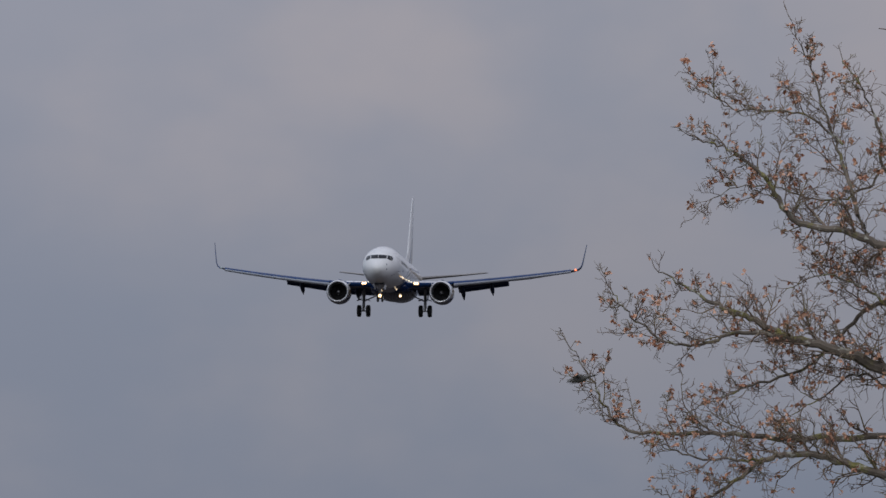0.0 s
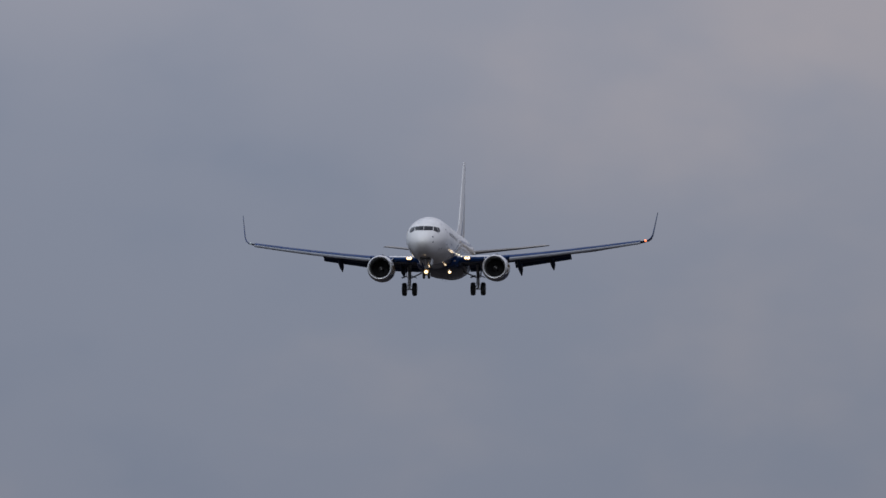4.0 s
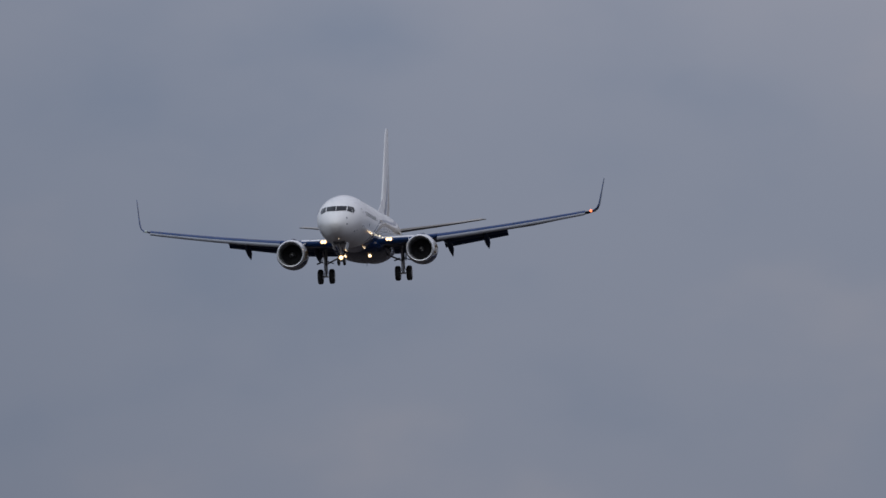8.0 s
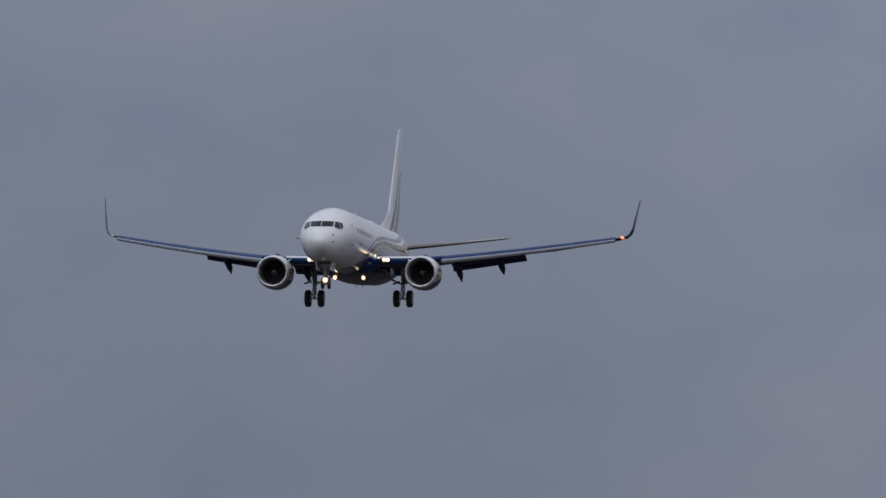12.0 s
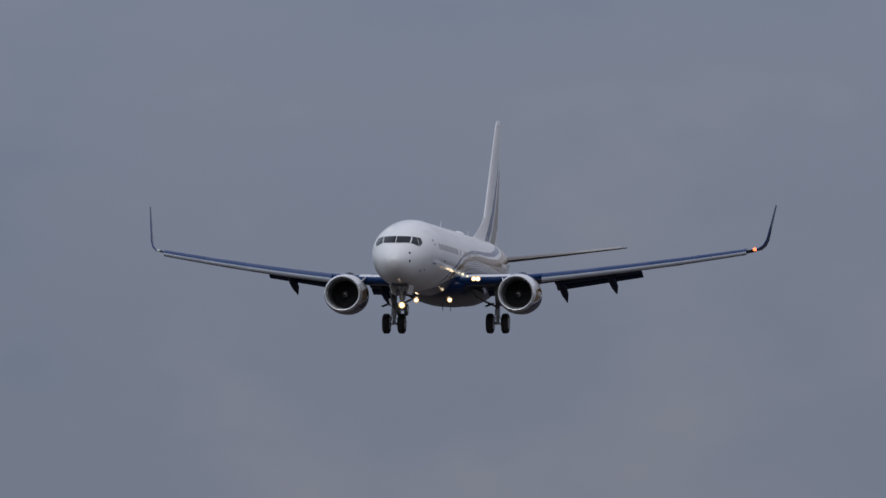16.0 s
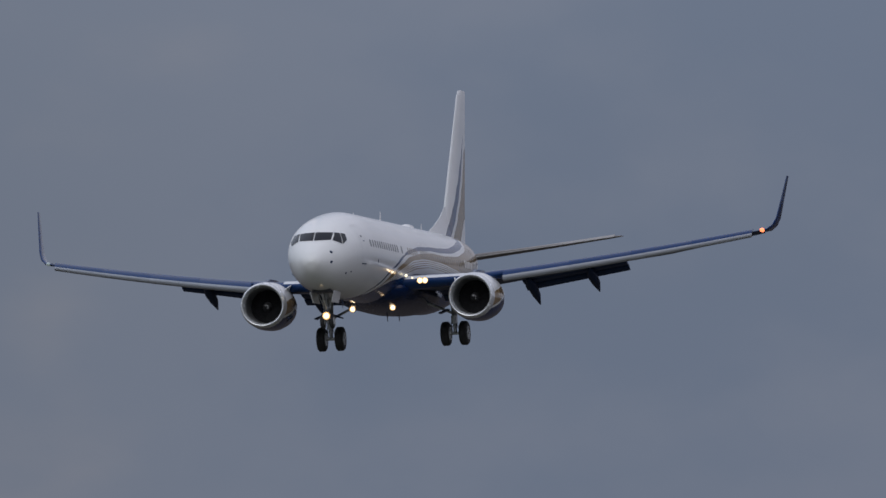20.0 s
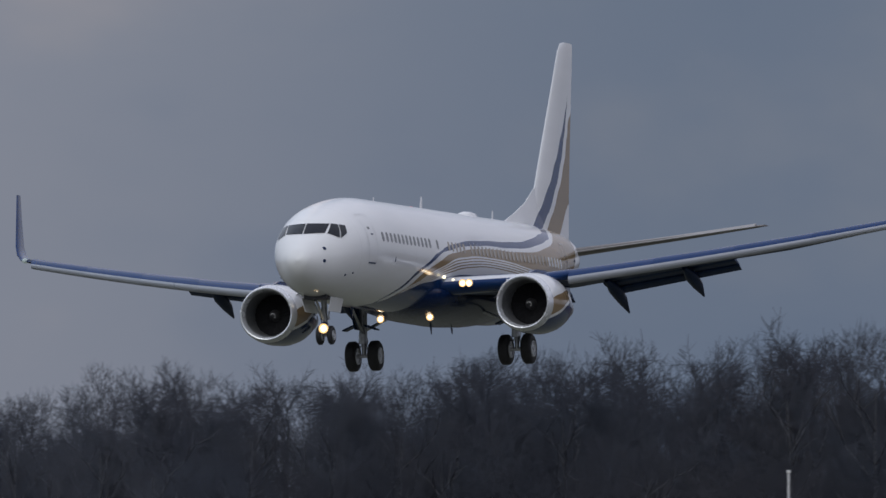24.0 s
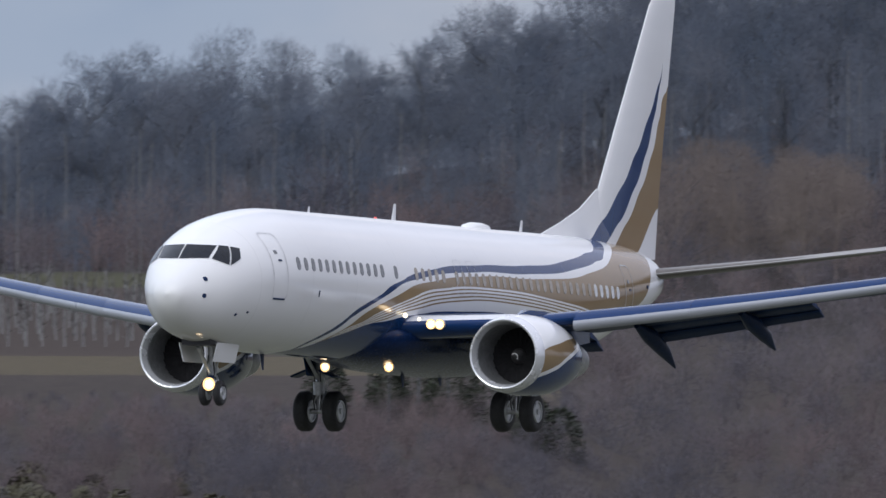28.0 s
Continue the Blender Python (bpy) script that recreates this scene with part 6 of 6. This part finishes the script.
def build_mast():
    top = sight(2200, -16.53, 0.333)
    g0 = spot(2200, -16.53, -0.4)
    t = tagged(new("white_mast"), "slim white lattice-free mast among dark trees", "mast")
    t.location = g0
    Geo().tube([(0, 0, 0), (0, 0, top.z - g0.z)], [0.11, 0.08], 10).make("shaft", M_TRIM, t)
    Geo().box((-0.11, -0.11, top.z - g0.z), (0.11, 0.11, top.z - g0.z + 0.2)).make("cap", M_TRIM, t, smooth=False)


build_mast()
build_field_things()


# ---- the near oak at the edge of the rise ----
M_OAK = bark_material("lichened_oak_bark", (0.070, 0.056, 0.046), (0.30, 0.25, 0.20), 0.9)
M_OAK_TWIG = bark_material("oak_twigs", (0.125, 0.088, 0.068), (0.33, 0.245, 0.19), 0.4)
M_OAK_LEAF = leaf_material("dry_oak_leaves", (0.46, 0.20, 0.12), (0.80, 0.48, 0.33))
OAK_R, OAK_AZ, OAK_EL = 300.0, -5.957, 2.232


def build_oak():
    rng = random.Random(5)
    a = radians(OAK_AZ)
    right, away = Vector((math.cos(a), -math.sin(a), 0)), Vector((math.sin(a), math.cos(a), 0))
    origin = sight(OAK_R, OAK_AZ, OAK_EL)
    foot = origin + right * 5.2
    foot_z = land_z(OAK_R, OAK_AZ + 1.0)
    oak = tagged(new("oak_tree"), "bare oak with lichened limbs and a few dry leaves", "tree")
    base = Vector((foot.x, foot.y, foot_z))
    oak.location = base
    wood, twigs, leaves = Geo(), Geo(), Geo()

    def at(u, v, d=0.0):
        return origin + right * u + Vector((0, 0, v)) + away * d - base

    def leaf(p, size):
        for _ in range(rng.choice((2, 3, 4, 5))):
            d = Vector((rng.gauss(0, 1), rng.gauss(0, 1), rng.gauss(-0.6, 0.8))).normalized()
            b = d.orthogonal().normalized()
            b.rotate(Matrix.Rotation(rng.random() * 6.28, 3, d))
            nrm = d.cross(b)
            s = size * rng.uniform(0.7, 1.25)
            i = len(leaves.v)
            mid = p + d * s * 0.55
            leaves.v.extend((p, mid + b * s * 0.33 + nrm * s * 0.14, p + d * s, mid - b * s * 0.33 + nrm * s * 0.14, mid))
            leaves.f.extend(((i, i + 1, i + 2, i + 4), (i, i + 4, i + 2, i + 3)))

    def twig(p, d, length, r, depth):
        pts, rad, q, e = [p], [r], p.copy(), d.normalized()
        n = 4
        for k in range(n):
            e = (e + Vector((rng.gauss(0, 0.20), rng.gauss(0, 0.20), rng.gauss(0.07, 0.19)))).normalized()
            q = q + e * length / n
            pts.append(q.copy())
            rad.append(max(0.0024, r * (1 - 0.7 * (k + 1) / n)))
        stick(twigs, pts, rad, 4 if r > 0.012 else 3)
        if depth > 0:
            m = rng.randint(3, 5)
            for k in range(m):
                t = 0.22 + 0.78 * (k + rng.random()) / m
                i = min(int(t * n), n - 1)
                o = pts[i].lerp(pts[i + 1], t * n - i)
                ax = (pts[i + 1] - pts[i]).normalized()
                sd = ax.orthogonal().normalized()
                sd.rotate(Matrix.Rotation(rng.random() * 6.283, 3, ax))
                an = radians(rng.uniform(30, 75))
                twig(o, ax * math.cos(an) + sd * math.sin(an), length * rng.uniform(0.35, 0.68), max(0.0034, r * 0.6), depth - 1)
        elif rng.random() < 0.065:
            leaf(q, 0.052)
        if rng.random() < 0.026:
            leaf(pts[2], 0.055)

    def bough(p, d, length, r):
        """A crooked side branch that carries twigs of its own."""
        pts, q, e, n = [p.copy()], p.copy(), d.normalized(), 9
        for k in range(n):
            e = (e + Vector((rng.gauss(0, 0.16), rng.gauss(0, 0.10), rng.gauss(0.05, 0.16)))).normalized()
            q = q + e * length / n
            pts.append(q.copy())
        stick(twigs, pts, [r * (1 - 0.75 * k / n) for k in range(n + 1)], 5)
        for k in range(1, n + 1):
            for _ in range(rng.choice((1, 1, 2))):
                ax = (pts[k] - pts[k - 1]).normalized()
                sd = ax.orthogonal().normalized()
                sd.rotate(Matrix.Rotation(rng.random() * 6.283, 3, ax))
                an = radians(rng.uniform(30, 70))
                twig(pts[k], ax * math.cos(an) + sd * math.sin(an), length * rng.uniform(0.16, 0.42) * (1.1 - 0.5 * k / n), max(0.004, r * 0.45), 1)

    def limb(points, r0, r1, every=0.15, reach=0.62):
        ctrl = [at(u, v, d) for u, v, d in points]
        pts = []
        n = 6
        for i in range(len(ctrl) - 1):
            p0, p1, p2, p3 = ctrl[max(i - 1, 0)], ctrl[i], ctrl[i + 1], ctrl[min(i + 2, len(ctrl) - 1)]
            for k in range(n):
                t = k / n
                pts.append(0.5 * ((2 * p1) + (p2 - p0) * t + (2 * p0 - 5 * p1 + 4 * p2 - p3) * t**2 + (3 * p1 - p0 - 3 * p2 + p3) * t**3) + Vector((rng.gauss(0, 1), rng.gauss(0, 1), rng.gauss(0, 1))) * 0.012)
        pts.append(ctrl[-1])
        m = len(pts) - 1
        rad = [(r0 + (r1 - r0) * (i / m) ** 0.72) * 0.86 for i in range(m + 1)]
        stick(wood, pts, rad, 8)
        for i in range(m // 4, m - 5, 4):
            ax = (pts[i + 1] - pts[i]).normalized()
            side = Vector((0, 0, 1)) - ax * ax.z
            d = ax * rng.uniform(0.5, 1.0) + side.normalized() * rng.choice((1, 1, -0.7)) * rng.uniform(0.5, 1.0) + away * rng.gauss(0, 0.35)
            bough(pts[i], d, rng.uniform(0.40, 0.95) * (1.1 - 0.75 * i / m), max(0.007, min(0.017, rad[i] * 0.45)))
        run = 0.0
        for i in range(m):
            seg = (pts[i + 1] - pts[i])
            run += seg.length
            while run > every:
                run -= every * rng.uniform(0.7, 1.3)
                ax = seg.normalized()
                sd = ax.orthogonal().normalized()
                sd.rotate(Matrix.Rotation(rng.random() * 6.283, 3, ax))
                sd = (sd + Vector((0, 0, 0.25)) - away * sd.dot(away) * 0.4).normalized()
                an = radians(rng.uniform(35, 80))
                twig(pts[i], ax * math.cos(an) + sd * math.sin(an), reach * rng.uniform(0.35, 1.1) * (1 - 0.62 * (i / m) ** 1.5), max(0.005, min(0.012, rad[i] * 0.35)), 2 if rng.random() < 0.75 else 1)
        twig(pts[-1], pts[-1] - pts[-2], 0.14, r1, 1)

    # limbs that reach out from the trunk; each from the trunk to its tip: right, up, away
    limb([(5.0, -2.6, 0.3), (3.0, -1.35, 0.2), (1.50, -0.84, 0.1), (0.98, -0.65, 0.0), (0.55, -0.55, 0.0), (0.16, -0.35, -0.1), (-0.17, -0.22, -0.1), (-0.45, -0.05, 0.0), (-0.78, 0.15, 0.1)], 0.108, 0.005, 0.07, 0.58)
    limb([(4.8, -2.8, 0.0), (2.6, -2.15, -0.2), (1.50, -1.92, -0.3), (0.99, -1.74, -0.3), (0.55, -1.68, -0.3), (0.28, -1.75, -0.3), (0.02, -1.95, -0.2), (-0.30, -2.12, -0.2), (-0.55, -2.14, -0.2), (-0.74, -2.02, -0.2)], 0.072, 0.005, 0.075, 0.5)
    limb([(0.30, -1.75, -0.3), (0.0, -1.73, -0.4), (-0.35, -1.72, -0.4), (-0.62, -1.64, -0.4), (-0.86, -1.55, -0.4)], 0.022, 0.004, 0.075, 0.36)
    limb([(4.8, -2.3, 0.4), (2.4, -1.62, 0.5), (1.48, -1.48, 0.5), (0.55, -1.51, 0.4), (-0.11, -1.46, 0.3), (-0.66, -1.46, 0.3), (-1.10, -1.41, 0.3), (-1.30, -1.12, 0.3), (-1.46, -0.82, 0.3), (-1.65, -0.55, 0.3)], 0.055, 0.005, 0.075, 0.42)
    limb([(4.9, -1.0, -0.4), (2.6, 0.1, -0.3), (1.50, 0.36, -0.2), (1.05, 0.50, -0.2), (0.55, 0.63, -0.2), (0.33, 0.98, -0.2), (0.05, 1.22, -0.2), (-0.20, 1.35, -0.1), (-0.47, 1.45, -0.1)], 0.075, 0.005, 0.075, 0.52)
    limb([(1.30, 0.40, -0.2), (1.12, 0.95, -0.1), (0.99, 1.38, 0.0), (0.83, 1.80, 0.0), (0.72, 2.15, 0.0), (0.52, 2.62, 0.1)], 0.030, 0.005, 0.075, 0.34)
    limb([(1.05, 1.35, 0.0), (0.75, 1.62, 0.1), (0.35, 1.70, 0.1), (-0.02, 1.70, 0.1), (-0.25, 1.88, 0.1), (-0.45, 2.08, 0.1)], 0.016, 0.004, 0.075, 0.36)
    limb([(4.6, -0.6, 0.6), (2.4, -0.1, 0.6), (1.50, -0.16, 0.5), (1.10, -0.42, 0.5), (0.72, -0.80, 0.4), (0.16, -0.99, 0.4), (-0.15, -1.12, 0.4), (-0.45, -1.25, 0.4)], 0.045, 0.005, 0.08, 0.55)
    limb([(0.60, -0.56, 0.0), (0.10, -0.48, -0.2), (-0.28, -0.60, -0.3), (-0.62, -0.60, -0.3), (-0.92, -0.42, -0.3), (-1.12, -0.20, -0.3), (-1.27, 0.04, -0.3)], 0.030, 0.004, 0.075, 0.40)
    limb([(4.4, 0.6, 0.3), (2.5, 0.95, 0.2), (1.55, 1.05, 0.2), (1.40, 1.55, 0.2), (1.22, 1.95, 0.2), (1.05, 2.2, 0.2)], 0.040, 0.005, 0.08, 0.42)
    limb([(1.45, 1.2, 0.3), (1.30, 0.95, 0.3), (0.85, 0.82, 0.3), (0.40, 0.95, 0.3), (-0.05, 0.92, 0.3), (-0.45, 0.62, 0.3)], 0.018, 0.004, 0.075, 0.4)
    limb([(4.6, -1.2, 0.2), (2.4, -0.5, 0.2), (1.6, -0.25, 0.2), (1.22, -0.02, 0.2), (0.85, 0.08, 0.2), (0.48, -0.08, 0.2)], 0.032, 0.004, 0.075, 0.42)
    limb([(1.52, -1.00, 0.4), (1.20, -0.88, 0.3), (0.82, -1.12, 0.3), (0.45, -1.30, 0.3)], 0.022, 0.004, 0.07, 0.40)
    limb([(1.56, 0.55, 0.4), (1.35, 0.20, 0.4), (1.02, 0.12, 0.4), (0.72, 0.30, 0.4)], 0.020, 0.004, 0.07, 0.36)
    # trunk and the rest of the crown, away from the view
    top = at(5.2, 4.5)
    stick(wood, [Vector((0, 0, -0.8)), Vector((0, 0, 0.3)), Vector((0.1, 0, 6)), at(5.2, -4.5), at(5.1, -2.0), at(5.3, 1.0), top], [0.62, 0.50, 0.42, 0.38, 0.32, 0.2, 0.06], 14)
    far = random.Random(9)
    for k in range(16):
        h = far.uniform(-5.0, 3.5)
        an = far.uniform(-80, 80)
        d = right * math.cos(radians(an)) + away * math.sin(radians(an)) + Vector((0, 0, far.uniform(0.2, 0.8)))
        grow(wood, twigs, far, at(5.2, h), d, far.uniform(4.0, 6.5) * (1 - max(0, h) / 9), 0.11, 3, {3: 5, 2: 5, 1: 4})
    wood.make("trunk", M_OAK, oak, "grey limbs with yellow-green lichen")
    twigs.make("crown", M_OAK_TWIG, oak, "fine bare oak twigs")
    leaves.make("foliage", M_OAK_LEAF, oak, "orange-brown dry leaves", smooth=False)


build_oak()


# ---- a bird that darts past the oak ----
M_FEATHER = plain("grey_brown_feathers", (0.10, 0.095, 0.085), 0.8)
M_BEAK = plain("horn_beak", (0.05, 0.045, 0.04), 0.5)


def build_bird():
    b = tagged(new("bird"), "small grey-brown bird in swift flight", "bird")
    Geo().spin_y([(0.11, 0.004), (0.095, 0.020), (0.07, 0.026), (0.03, 0.034), (-0.03, 0.030), (-0.08, 0.014)], 0, 0, 14, caps=True).make("body", M_FEATHER, b)
    Geo().spin_y([(0.132, 0.002), (0.108, 0.008)], 0, 0.002, 8, caps=True).make("beak", M_BEAK, b)
    Geo().ring_loft([[(-0.012, -0.07, 0.004), (0.012, -0.07, 0.004), (0.012, -0.07, -0.004), (-0.012, -0.07, -0.004)], [(-0.03, -0.16, 0.003), (0.03, -0.16, 0.003), (0.03, -0.16, -0.002), (-0.03, -0.16, -0.002)]]).make("tail", M_FEATHER, b)
    for sd in (-1, 1):
        rings = []
        for x, y, c, z in ((0.015, 0.055, 0.085, 0.012), (0.06, 0.062, 0.078, 0.022), (0.11, 0.030, 0.052, 0.022), (0.150, -0.03, 0.02, 0.014)):
            rings.append(foil((sd * x, y, z), c, 0.8, 4))
        Geo().ring_loft(rings).make("wing", M_FEATHER, b)
    return b


bird = build_bird()


# ---- what moves ----
REF = Vector((0.0, -16.0, 3.0))  # the point of the jet that its way is given for


def flight_pose(x, y, z, yaw, pitch, bank):
    m = Matrix.Rotation(radians(yaw), 4, "Z") @ Matrix.Rotation(radians(pitch), 4, "X") @ Matrix.Rotation(radians(bank), 4, "Y")
    return Matrix.Translation(Vector((x, y, z)) - m @ REF) @ m


def motions():
    walk(jet, [(t, flight_pose(x, y, z, yaw, pitch, bank)) for t, x, y, z, yaw, pitch, bank in FLIGHT])
    walk(bird, [(t, Matrix.Translation(sight(r, az, el)) @ pose(0, 0, 0, pitch, bank, 84))
                for t, r, az, el, pitch, bank in ((0.0, 291, -6.243, 2.053, -14, 6), (0.1, 291, -6.516, 1.955, -14, 6), (0.3, 291, -7.06, 1.76, -12, 0), (0.8, 290, -8.4, 1.35, -6, -10),
                                                  (2.0, 288, -11.6, 0.75, -2, 0), (8.0, 285, -27.0, 0.3, 0, 0), (28.0, 300, -75.0, 0.2, 0, 0))])


motions()
